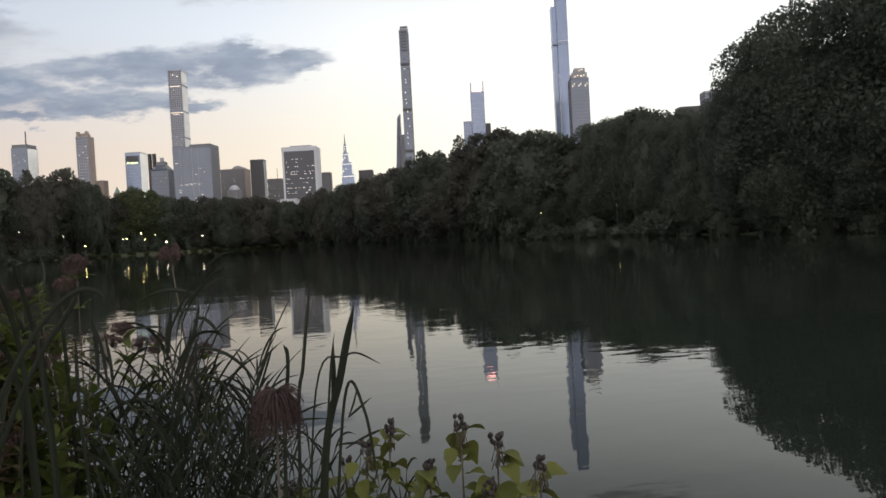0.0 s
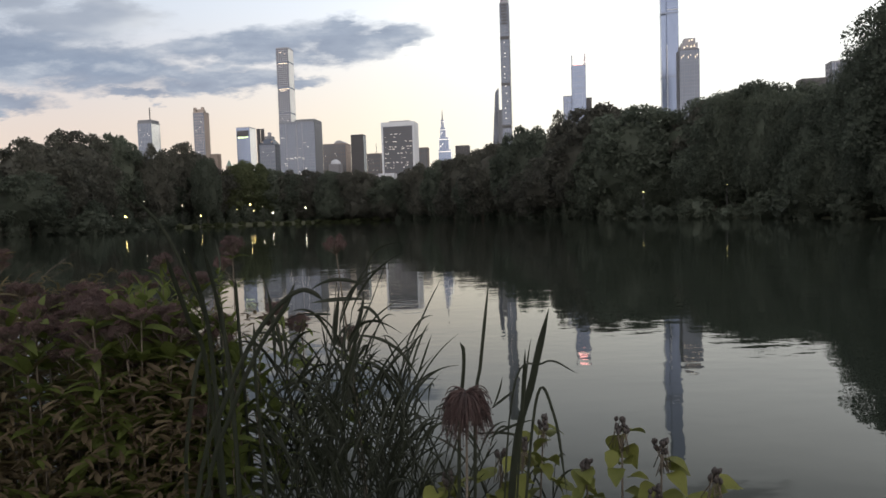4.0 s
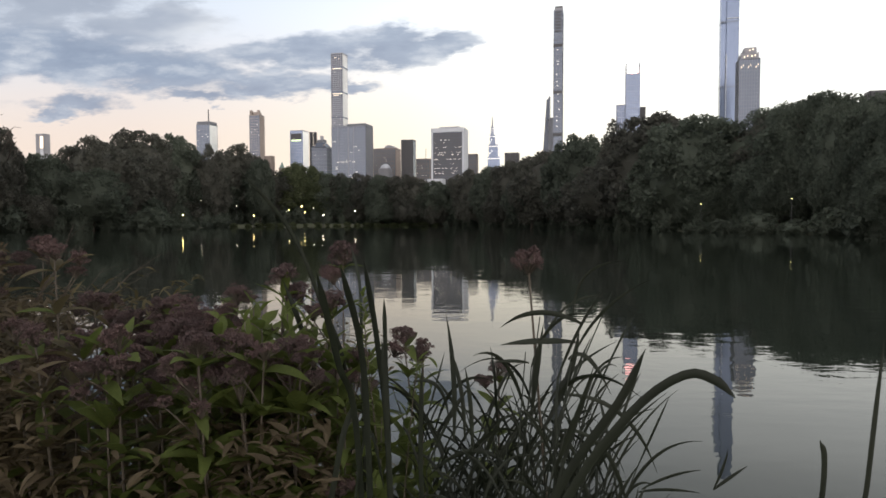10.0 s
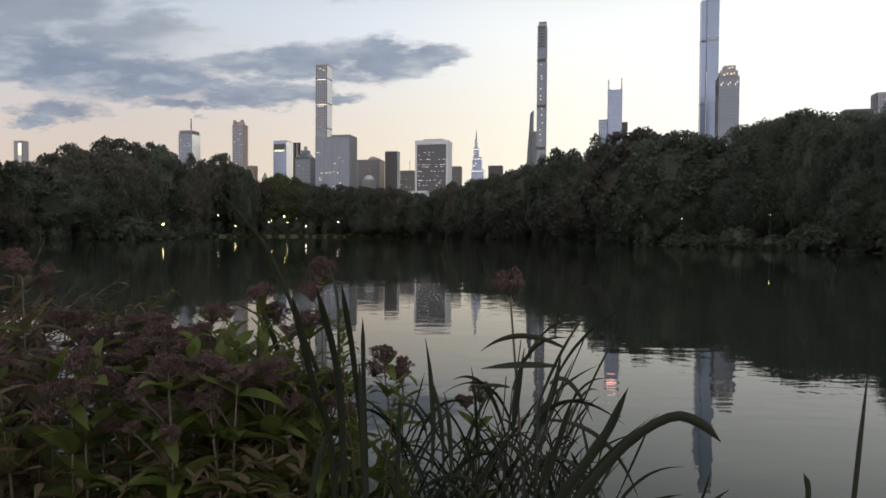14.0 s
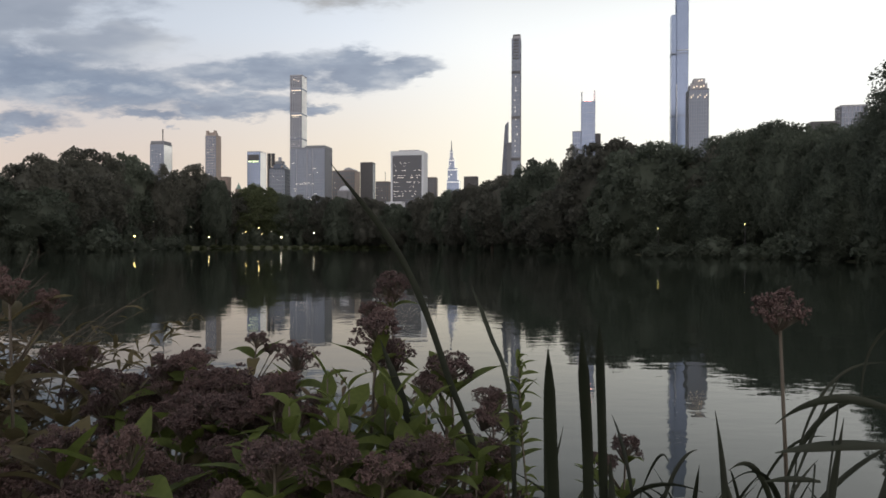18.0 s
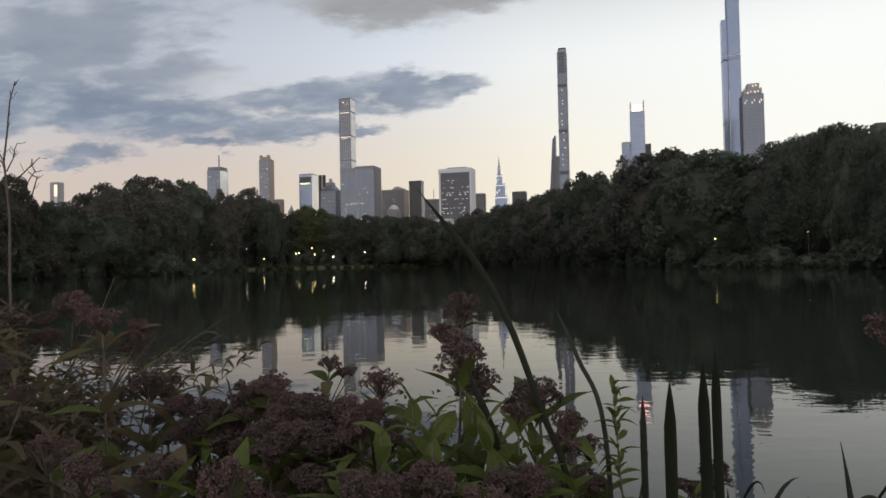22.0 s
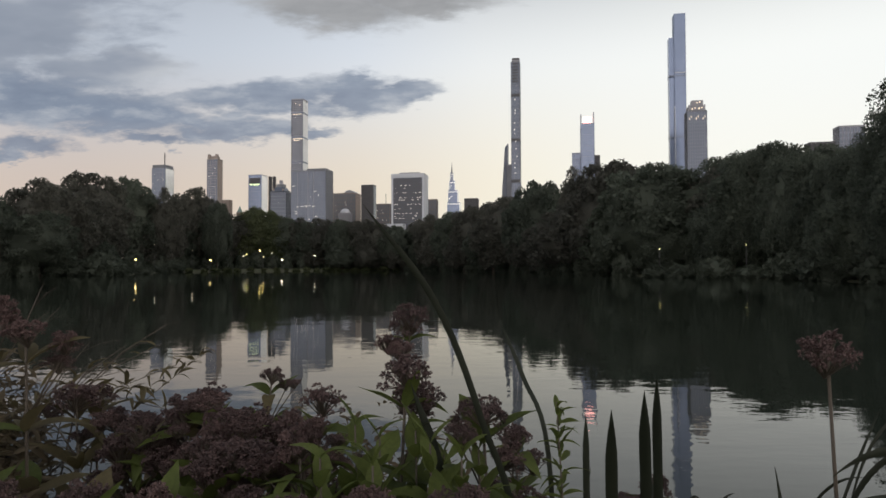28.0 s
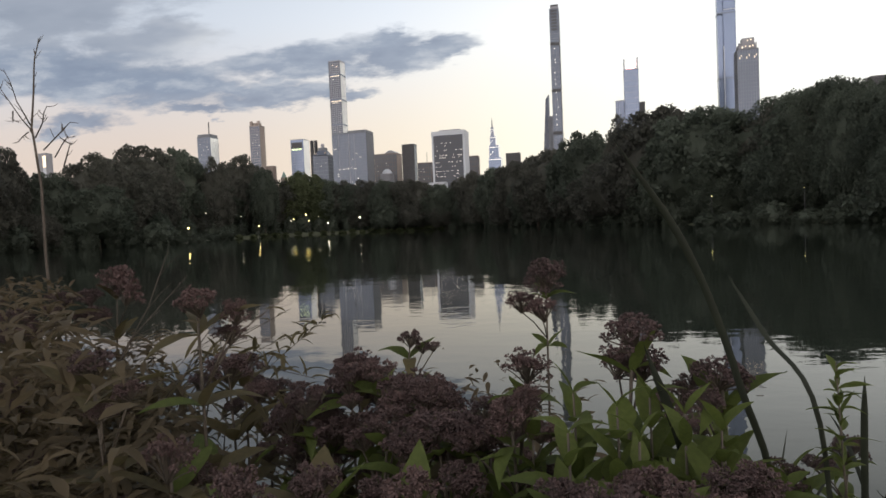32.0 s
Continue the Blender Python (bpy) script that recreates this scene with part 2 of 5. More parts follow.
M["pale"] = material("pale", varied((0.37, 0.40, 0.44), (0.50, 0.52, 0.55), 0.05, 0.6, 0.0, (0.5, 0.7)))
M["slate"] = material("slate", varied((0.105, 0.115, 0.132), (0.17, 0.18, 0.20), 0.05, 0.6, 0.0, (0.6, 0.8)))
M["tan"] = material("tan", varied((0.22, 0.185, 0.165), (0.32, 0.275, 0.245), 0.05, 0.6, 0.0, (0.7, 0.9)))
M["brick"] = material("brick", varied((0.15, 0.125, 0.112), (0.24, 0.20, 0.175), 0.05, 0.6, 0.0, (0.75, 0.9)))
M["dark"] = material("dark", varied((0.022, 0.023, 0.026), (0.045, 0.046, 0.052), 0.05, 0.6, 0.0, (0.3, 0.5)))
M["glass"] = material("glass", varied((0.095, 0.115, 0.15), (0.17, 0.20, 0.255), 0.03, 0.25, 0.0, (0.15, 0.3)), Metallic=0.5)
M["glass_blue"] = material("glass_blue", varied((0.145, 0.185, 0.275), (0.23, 0.285, 0.39), 0.03, 0.25, 0.0, (0.15, 0.3)), Metallic=0.6)
M["dark_glass"] = material("dark_glass", varied((0.035, 0.045, 0.065), (0.07, 0.085, 0.115), 0.03, 0.25, 0.0, (0.15, 0.3)), Metallic=0.3)
# pale side glass: the western sky's brightness is put into its colour
M["west_lit_glass"] = material("west_lit_glass", varied((0.80, 0.81, 0.80), (0.92, 0.91, 0.88), 0.03, 0.25, 0.0, (0.15, 0.3)), Metallic=0.5)
M["copper"] = material("copper", varied((0.10, 0.16, 0.14), (0.18, 0.24, 0.21), 0.1, 1.0, 0.0, (0.6, 0.8)))
M["lit_warm"] = material("lit_warm", glows((1.0, 0.84, 0.64), 0.6))
M["lit_green"] = material("lit_green", glows((0.85, 1.0, 0.55), 0.8))
M["lit_white"] = material("lit_white", glows((1.0, 0.95, 0.85), 0.42))
# emission in place of a sunset reflection on the crown
M["sunset_crown"] = material("sunset_crown", glows((1.0, 0.45, 0.41), 3.6))
M["lamp_warm"] = material("lamp_warm", glows((1.0, 0.74, 0.24), 12.0))
M["lamp_dim"] = material("lamp_dim", glows((1.0, 0.88, 0.3), 5.0))
M["lamp_cool"] = material("lamp_cool", glows((1.0, 0.88, 0.60), 9.0))
M["iron"] = material("iron", varied((0.012, 0.012, 0.012), (0.03, 0.03, 0.03), 8.0, 50.0, 0.1, (0.4, 0.6)))
M["joe_leaf"] = material("joe_leaf", leafy((0.050, 0.068, 0.018), (0.115, 0.146, 0.038), 0.5, 0.4, 14.0))
M["dull_leaf"] = material("dull_leaf", leafy((0.060, 0.052, 0.028), (0.115, 0.098, 0.048), 0.45, 0.45, 14.0))
# darker than real leaf: the backlit silhouette is put into the colour
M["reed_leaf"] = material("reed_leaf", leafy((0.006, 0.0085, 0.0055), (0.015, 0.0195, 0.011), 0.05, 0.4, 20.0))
M["shrub_leaf"] = material("shrub_leaf", leafy((0.055, 0.068, 0.018), (0.13, 0.14, 0.034), 0.3, 0.5, 25.0))
# brown leans towards red to take in some lens cast
M["scrub_leaf"] = material("scrub_leaf", leafy((0.064, 0.052, 0.033), (0.120, 0.096, 0.058), 0.5, 0.45, 14.0))
M["stem"] = material("stem", varied((0.035, 0.030, 0.022), (0.07, 0.055, 0.038), 12.0, 90.0, 0.2, (0.6, 0.8)))
M["floret"] = material("floret", varied((0.032, 0.020, 0.020), (0.078, 0.047, 0.043), 40.0, 300.0, 0.2, (0.8, 0.95), 0.6))
M["plume"] = material("plume", varied((0.016, 0.009, 0.009), (0.046, 0.024, 0.021), 30.0, 300.0, 0.2, (0.8, 0.95), 0.6))
M["bud"] = material("bud", varied((0.008, 0.006, 0.006), (0.022, 0.017, 0.016), 40.0, 200.0, 0.2, (0.6, 0.8)))


# ---- mesh helpers ----
def mesh_of(name, bm, mats, smooth=False):
    me = bpy.data.meshes.new(name)
    bm.to_mesh(me)
    bm.free()
    for m in (mats if isinstance(mats, (list, tuple)) else [mats]):
        me.materials.append(m)
    if smooth:
        me.polygons.foreach_set("use_smooth", [True] * len(me.polygons))
    return me


def raw_mesh(name, verts, faces, mat, smooth=False):
    me = bpy.data.meshes.new(name)
    me.from_pydata([tuple(v) for v in verts], [], faces)
    me.materials.append(mat)
    if smooth:
        me.polygons.foreach_set("use_smooth", [True] * len(me.polygons))
    me.update()
    return me


def put(name, me, parent=None, m=None, label="", kind=""):
    """Links a mesh as one object, under a thing or a part."""
    ob = new(name, me)
    if parent is not None:
        ob.parent = parent
    if m is not None:
        ob.matrix_basis = m
    return tagged(ob, label=label, kind=kind)


def part(name, bm, mat, parent, label="", m=None, smooth=False, kind=""):
    return put(name, mesh_of(name, bm, mat, smooth), parent, m, label, kind)


def add_box(bm, x0, x1, y0, y1, z0, z1):
    v = [bm.verts.new(p) for p in ((x0, y0, z0), (x1, y0, z0), (x1, y1, z0), (x0, y1, z0), (x0, y0, z1), (x1, y0, z1), (x1, y1, z1), (x0, y1, z1))]
    for f in ((0, 3, 2, 1), (4, 5, 6, 7), (0, 1, 5, 4), (1, 2, 6, 5), (2, 3, 7, 6), (3, 0, 4, 7)):
        bm.faces.new([v[i] for i in f])


def box(x0, x1, y0, y1, z0, z1):
    bm = bmesh.new()
    add_box(bm, x0, x1, y0, y1, z0, z1)
    return bm


def tube_data(points, radii, sides=6):
    """Vertices and faces of a tapered tube along points."""
    pts = [Vector(p) for p in points]
    verts, faces = [], []
    for i, p in enumerate(pts):
        d = (pts[min(i + 1, len(pts) - 1)] - pts[max(i - 1, 0)]).normalized()
        a = d.orthogonal().normalized() if i == 0 else (a - d * a.dot(d)).normalized()
        b = d.cross(a)
        for s in range(sides):
            t = 2 * math.pi * s / sides
            verts.append(p + (a * math.cos(t) + b * math.sin(t)) * radii[i])
    for i in range(len(pts) - 1):
        for s in range(sides):
            s2 = (s + 1) % sides
            faces.append((i * sides + s, i * sides + s2, (i + 1) * sides + s2, (i + 1) * sides + s))
    faces.append(tuple(range(sides))[::-1])
    faces.append(tuple((len(pts) - 1) * sides + s for s in range(sides)))
    return verts, faces


def thing(name, label, category, at=(0, 0, 0), group="", turn=0.0):
    ob = new(name)
    ob.matrix_basis = pose(*at, 0, 0, turn)
    return tagged(ob, label, category, group)


# ---- lake, ground ----
SHORE = [(-9, 5.4), (-4, 5.1), (-2.4, 4.6), (0, 3.9), (1.4, 3.1), (4, 2.2), (9, 1.0), (25, -3), (44, 10), (56, 24), (52, 44), (48, 57), (48, 69), (49, 85), (47, 97), (44, 103),
         (39, 113), (38, 133), (33, 155), (26, 187), (12, 234), (-4, 284), (-52, 284), (-80, 272), (-96, 228), (-84, 190), (-73, 153), (-86, 149), (-95, 135),
         (-100, 119), (-98, 70), (-60, 25), (-30, 8)]


def shore_gap(x, y):
    """Distance to the shore line, negative on the water."""
    inside, best = False, 1e9
    for i, (ax, ay) in enumerate(SHORE):
        bx, by = SHORE[(i + 1) % len(SHORE)]
        if (ay > y) != (by > y) and x < (bx - ax) * (y - ay) / (by - ay) + ax:
            inside = not inside
        dx, dy = bx - ax, by - ay
        t = max(0.0, min(1.0, ((x - ax) * dx + (y - ay) * dy) / (dx * dx + dy * dy)))
        best = min(best, math.hypot(x - ax - t * dx, y - ay - t * dy))
    return -best if inside else best


def ground_z(x, y):
    d = shore_gap(x, y)
    n = noise.noise((x * 0.3, y * 0.3, 0)) * 0.06
    if d < 0:
        return max(-1.2, d * 0.25) - 0.03
    near = 0.42 * (1 - math.exp(-d / 1.3))
    return near + n * min(1, d) + (min(1.2, max(0, d - 4) * 0.06) if math.hypot(x, y) > 20 else 0.0)


def build_ground():
    rings = [0.0] + [0.6 * 1.09 ** i for i in range(84)] + [1100, 1600, 2400, 4600]
    seg = 120
    verts, faces = [(0, 1.0, ground_z(0, 1.0))], []
    for r in rings[1:]:
        for s in range(seg):
            a = 2 * math.pi * s / seg
            x, y = r * math.sin(a), 1.0 + r * math.cos(a)
            verts.append((x, y, ground_z(x, y)))
    for s in range(seg):
        faces.append((0, 1 + (s + 1) % seg, 1 + s))
    for i in range(len(rings) - 2):
        for s in range(seg):
            a, b = 1 + i * seg + s, 1 + i * seg + (s + 1) % seg
            faces.append((a, b, b + seg, a + seg))
    put("ground", raw_mesh("ground", verts, faces, M["earth"], True), label="dark bare earth and leaf litter of the park", kind="structure")
    wv = [(-135, -6, 0), (90, -6, 0), (90, 310, 0), (-135, 310, 0)]
    put("water", raw_mesh("water", wv, [(0, 1, 2, 3)], M["water"]), label="calm dark lake water with faint ripples", kind="structure")


build_ground()


# ---- city skyline ----
GRID = 12.0


def tower(name, label, cx, dist, wide, high, deep=0.8, mat="stone", piers=7, floors=12, pier_mat=None, roof=2.0, category="skyscraper", z0=0.0, fin=0.5, west=None):
    """A tower whose outline is wide metres across as seen from the lake; returns the thing, its face width and depth."""
    rel = abs(GRID - math.degrees(math.atan2(cx, dist)))
    th = radians(rel)
    w = wide / (math.cos(th) + deep * math.sin(th))
    d = deep * w
    ob = thing(name, label, category, (cx, dist, z0), "midtown skyline", -GRID)
    part("body", box(-w / 2, w / 2, -d / 2, d / 2, 0, high), M[mat], ob)
    pm = M[pier_mat or mat]
    if piers:
        me = mesh_of("pier", box(-fin, fin, -fin, 0.2, 0, high + roof * 0.5), pm)
        for i in range(piers + 1):
            put("pier", me, ob, pose(-w / 2 + w * i / piers, -d / 2, 0))
        n = max(2, round(piers * deep))
        me = mesh_of("pier", box(-0.2, fin, -fin, fin, 0, high + roof * 0.5), pm)
        for i in range(n + 1):
            for sx in (0, 180):
                put("pier", me, ob, pose((w / 2) * (1 if sx == 0 else -1), -d / 2 + d * i / n, 0, 0, 0, sx))
    if floors:
        me = mesh_of("floor_band", box(-w / 2 - fin * 0.7, w / 2 + fin * 0.7, -d / 2 - fin * 0.7, d / 2 + fin * 0.7, -fin, fin), pm)
        for i in range(1, floors):
            put("floor_band", me, ob, pose(0, 0, high * i / floors))
    # evening light painted on: this side gets its own, paler material
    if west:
        part("west_face", box(w / 2 - 0.2, w / 2 + fin * 0.78, -d / 2 + w * 0.02, d / 2 - w * 0.02, 0, high - 1), M[west], ob, "side panel, its paler colour standing in for evening light")
    part("roof", box(-w / 2 - fin * 1.1, w / 2 + fin * 1.1, -d / 2 - fin * 1.1, d / 2 + fin * 1.1, high, high + roof), pm, ob)
    return ob, w, d


def lit(ob, w, d, rows, mat="lit_warm"):
    """Lit windows on the front face: offsets along the face, height, width, height of each."""
    for fx, z, ww, hh in rows:
        part("lit_window", box(fx * w / 2 - ww / 2, fx * w / 2 + ww / 2, -d / 2 - 0.9, -d / 2 - 0.3, z, z + hh), M[mat], ob)


def scatter_lit(ob, w, d, seed, n, z0, z1, step, wide=(0.8, 2.6), tall=0.8, mat="lit_white"):
    """Windows alight at random on the front, floor by floor."""
    r = random.Random(seed)
    rows = int((z1 - z0) / step)
    lit(ob, w, d, [(r.uniform(-0.88, 0.88), z0 + step * r.randrange(rows), r.uniform(*wide), tall) for _ in range(n)], mat)


def build_city():
    ob, w, d = tower("office_tower", "distant grey office tower with a cream sun glint put on its upper corner", -1168, 1700, 32, 241, 0.8, "stone", 5, 10)
    # glowing panel stands in for a sun glint; no lamps up here
    part("lit_corner", box(0.05 * w, w / 2 - 1, -d / 2 - 0.9, -d / 2 - 0.3, 204, 236), M["lit_warm"], ob)
    part("pale_face", box(0.05 * w, w / 2 - 1, -d / 2 - 0.8, -d / 2 - 0.3, 120, 203), M["pale"], ob)
    ob, w, d = tower("office_tower", "grey-blue office tower with a tall mast", -711, 1700, 53, 262, 0.9, "glass", 9, 22, "slate", west="west_lit_glass", fin=0.35)
    part("crown", box(-w / 2 + 1, w / 2 - 1, -d / 2 + 1, d / 2 - 1, 264, 271), M["slate"], ob)
    scatter_lit(ob, w, d, 1, 10, 180, 255, 5)
    part("mast", box(4, 6, -1, 1, 271, 305), M["dark"], ob)
    ob, w, d = tower("apartment_tower", "slim grey-brown stone apartment tower with notched top", -574, 1700, 38.6, 286, 0.8, "glass", 6, 40, "tan", west="tan", fin=0.4)
    scatter_lit(ob, w, d, 2, 9, 150, 270, 7, (1.0, 4.0))
    for sx in (-1, 1):
        part("corner_pinnacle", box(sx * w * 0.36 - 3, sx * w * 0.36 + 3, -d / 2, -d / 2 + 7, 288, 300), M["tan"], ob)
    part("penthouse", box(-w * 0.28, w * 0.28, -d * 0.3, d * 0.4, 288, 296), M["tan"], ob)
    tower("apartment_house", "stepped brown apartment house above the trees", -525, 1650, 25, 172, 0.9, "brick", 4, 8)
    ob, w, d = tower("church_tower", "small dark church tower with pointed roof", -388, 1300, 12, 112, 1.0, "brick", 2, 4, roof=1)
    bm = bmesh.new()
    bmesh.ops.create_cone(bm, cap_ends=True, segments=8, radius1=6, radius2=0.3, depth=13, matrix=Matrix.Translation((0, 0, 119)))
    part("spire", bm, M["copper"], ob)
    ob, w, d = tower("office_tower", "pale office tower with green lights below its roof", -513, 1900, 54, 272, 0.9, "glass_blue", 8, 34, "stone", fin=0.3, west="west_lit_glass")
    for i in range(7):
        x = -w * 0.40 + i * w * 0.11
        part("lit_pane", box(x, x + w * (0.06 if i % 3 else 0.085), -d / 2 - 1.3, -d / 2 - 0.3, 242.5 - (i % 2) * 1.5, 246.5), M["lit_green"], ob)
    part("dark_band", box(-w * 0.44, w * 0.40, -d / 2 - 1.2, -d / 2 - 0.1, 247, 264), M["dark"], ob)
    for s in (-405.6 + 4, -405.6 + 14):
        tower("chimney_tower", "thin dark twin tower slab", s, 1600, 7.5, 226, 1.0, "dark", 2, 10)
    ob, w, d = tower("hotel", "old stone hotel with steep slate roof", -292.7, 1250, 40, 146, 0.8, "glass", 9, 20, "slate", fin=0.5)
    scatter_lit(ob, w, d, 3, 6, 90, 140, 6, (0.8, 1.6))
    bm = bmesh.new()
    bmesh.ops.create_cone(bm, cap_ends=True, segments=4, radius1=w * 0.66, radius2=w * 0.34, depth=10, matrix=Matrix.Translation((0, 0, 152)) @ pose(0, 0, 0, 0, 0, 45))
    part("mansard_roof", bm, M["dark_glass"], ob)
    part("roof_tier", box(-w * 0.22, w * 0.22, -w * 0.2, w * 0.2, 156.5, 163), M["slate"], ob)
    for sx in (-1, 1):
        part("dormer", box(sx * w * 0.3 - 1.5, sx * w * 0.3 + 1.5, -d / 2 - 0.4, -d / 2 + 3, 147, 153), M["tan"], ob)
    part("roof_lantern", box(-2.6, 2.6, -2.6, 2.6, 163, 171), M["stone"], ob)
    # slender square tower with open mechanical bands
    ob, w, d = tower("residential_tower", "very tall slender pale concrete tower with square windows", -340.7, 1660, 40.5, 434.5, 1.0, "glass", 6, 84, "stone", fin=0.8, west="west_lit_glass")
    scatter_lit(ob, w, d, 4, 11, 180, 430, 5.2, (1.2, 3.0), 1.1)
    for i, z in enumerate((78, 142, 206, 270, 334, 398)):
        part("open_floor", box(-w / 2 - 1.0, w / 2 + 1.0, -d / 2 - 1.0, d / 2 + 1.0, z, z + 4), M["glass"], ob)
    lit(ob, w, d, [(0.0, 396, w * 0.8, 1.6), (0.1, 332, w * 0.9, 1.6), (-0.1, 328, w * 0.5, 1.2), (-0.3, 424, 4, 1.6), (0.4, 420, 3, 1.6)], "lit_warm")
    ob, w, d = tower("office_block", "broad grey office block with a fine window grid", -213.4, 1150, 74, 171, 0.55, "glass", 26, 34, "slate", fin=0.24, west="slate")
    part("roof_step", box(-w * 0.05, w / 2, -d / 2 - 0.4, d / 2, 173, 176), M["slate"], ob)
    scatter_lit(ob, w, d, 6, 11, 70, 168, 5.0, (1.0, 6.0), 0.5)
    lit(ob, w, d, [(-0.62, 108, 4, 0.8), (-0.35, 108, 6, 0.8), (-0.1, 108, 3, 0.8), (0.3, 108, 5, 0.8), (-0.7, 96, 3, 0.8), (0.6, 128, 2, 0.9), (0.1, 76, 8, 0.8), (0.45, 90, 3, 0.8)], "lit_white")
    for fx in (-0.62, -0.02, 0.3):
        part("pale_seam", box(fx * w / 2 - 0.5, fx * w / 2 + 0.5, -d / 2 - 0.5, -d / 2 - 0.2, 0, 170), M["stone"], ob)
    ob, w, d = tower("office_tower", "grey stone office tower with an arched gable", -170, 1300, 55, 148, 0.7, "slate", 10, 18, "brick", fin=0.35, west="tan")
    scatter_lit(ob, w, d, 7, 12, 85, 140, 5, (0.8, 3.0), 0.7)
    bm = bmesh.new()
    bmesh.ops.create_cone(bm, cap_ends=True, segments=24, radius1=w * 0.28, radius2=w * 0.28, depth=d * 0.9, matrix=Matrix.Translation((w * 0.2, 0, 143)) @ pose(0, 0, 0, 90, 0, 0))
    part("arched_gable", bm, M["stone"], ob)
    ob, w, d = tower("domed_building", "small pale domed building", -160.5, 1200, 25, 100, 1.0, "stone", 5, 6)
    bm = bmesh.new()
    bmesh.ops.create_uvsphere(bm, u_segments=20, v_segments=12, radius=10, matrix=Matrix.Translation((0, 0, 101)))
    part("dome", bm, M["pale"], ob, smooth=True)
    tower("office_slab", "plain black glass office slab", -116.5, 1200, 27.5, 153, 0.7, "dark", 9, 30, west="glass", fin=0.25)
    ob, w, d = tower("office_building", "small brown office building with an antenna", -94, 1300, 32, 127, 0.8, "slate", 6, 14, "brick", fin=0.35)
    scatter_lit(ob, w, d, 8, 8, 80, 120, 5, (0.8, 2.4), 0.7)
    part("antenna", box(3, 3.8, -0.4, 0.4, 129, 150), M["dark"], ob)
    ob, w, d = tower("office_tower", "dark office tower in a pale frame with lit windows", -37, 1150, 63, 163, 0.6, "dark", 0, 38, "glass", fin=0.35)
    for sx in (-1, 1):
        part("corner_pier", box(sx * (w / 2) - 1.6, sx * (w / 2) + 1.6, -d / 2 - 1.2, d / 2 + 1.2, 0, 167), M["pale"], ob)
    part("cornice", box(-w / 2 - 1.8, w / 2 + 1.8, -d / 2 - 1.8, d / 2 + 1.8, 160, 167.5), M["pale"], ob)
    part("plant_room", box(-w * 0.3, w * 0.35, -d * 0.3, d * 0.3, 167.5, 170.5), M["stone"], ob)
    rnd = random.Random(5)
    lit(ob, w, d, [(rnd.uniform(-0.85, 0.85), rnd.choice((146, 141, 133, 124, 120, 112, 104, 96, 91, 87, 83)), rnd.uniform(0.6, 3.4), 0.6) for _ in range(64)], "lit_white")
    tower("apartment_house", "brown apartment house beside the dark tower", 4.8, 1250, 21, 131, 1.0, "slate", 4, 14, "brick", fin=0.3)
    tower("low_building", "low building with a pale roof among the trees", -59, 1100, 31, 73, 0.6, "pale", 6, 3)
    # pointed glass tower
    ob = thing("glass_tower", "tapering pale glass tower with a spire", "skyscraper", (100, 2600, 0), "midtown skyline", -GRID)
    z, w = 0, 54
    for top, tw, off in ((262, 50, 0), (312, 38, -3), (352, 22, -8), (385, 12, -10)):
        part("shaft", box(off - tw / 2, off + tw / 2, -tw / 2, tw / 2, z, top), M["glass_blue"], ob)
        part("lit_band", box(off - tw / 2 - 0.6, off + tw / 2 + 0.6, -tw / 2 - 0.6, -tw / 2 - 0.1, top - 9, top - 6.5), M["lit_white"], ob)
        for j in range(1, 6):
            part("mullion", box(off - tw / 2 + tw * j / 6 - 0.4, off - tw / 2 + tw * j / 6 + 0.4, -tw / 2 - 0.7, -tw / 2, z, top), M["stone"], ob)
        # this side too is coloured pale for the western glow
        part("west_face", box(off + tw / 2, off + tw / 2 + 0.4, -tw * 0.48, tw * 0.48, z, top - 1), M["west_lit_glass"], ob)
        for j in range(1 if tw > 40 else 2):
            part("lit_window", box(off - tw * 0.4 + tw * 0.22 * j, off - tw * 0.3 + tw * 0.22 * j, -tw / 2 - 1.0, -tw / 2 - 0.3, z + (top - z) * (0.25 + 0.17 * j), z + (top - z) * (0.25 + 0.17 * j) + 5), M["lit_white"], ob)
        z = top
    bm = bmesh.new()
    bmesh.ops.create_cone(bm, cap_ends=True, segments=8, radius1=3.5, radius2=0.4, depth=46, matrix=Matrix.Translation((-10, 0, 406)))
    part("spire", bm, M["slate"], ob)
    tower("apartment_house", "low dark roof beyond the trees", 84.8, 1300, 29, 138, 0.7, "dark", 5, 5)
    # slanted dark tower with its neighbour
    ob = thing("slanted_tower", "grey glass tower that narrows to a slanted peak", "skyscraper", (173, 1500, 0), "midtown skyline", -GRID)
    bm = bmesh.new()
    add_box(bm, -13, 13, -10, 10, 0, 291)
    bm.verts.ensure_lookup_table()
    for v in bm.verts:
        if v.co.z > 1:
            v.co.x = 5.5 if v.co.x < 0 else 13
            v.co.z -= 10 if v.co.x < 6 else 0
    part("body", bm, M["dark_glass"], ob)
    for i in range(7):
        part("brace", box(-12 + i * 2.4, 13.2, -10.6, -10.1, 30 + 34 * i, 31.4 + 34 * i), M["dark"], ob)
    tower("apartment_tower", "grey tower beside the slanted peak", 186, 1480, 12, 237, 1.0, "slate", 3, 20, fin=0.3)
    # slender stepped tower
    ob, w, d = tower("residential_tower", "extremely thin tall tower with a stepped bronze and terracotta face", 181.2, 1330, 19.6, 428, 1.6, "glass", 6, 44, "slate", fin=0.35)
    part("crown", box(-w * 0.42, w * 0.46, -d * 0.1, d * 0.45, 430, 441), M["dark"], ob)
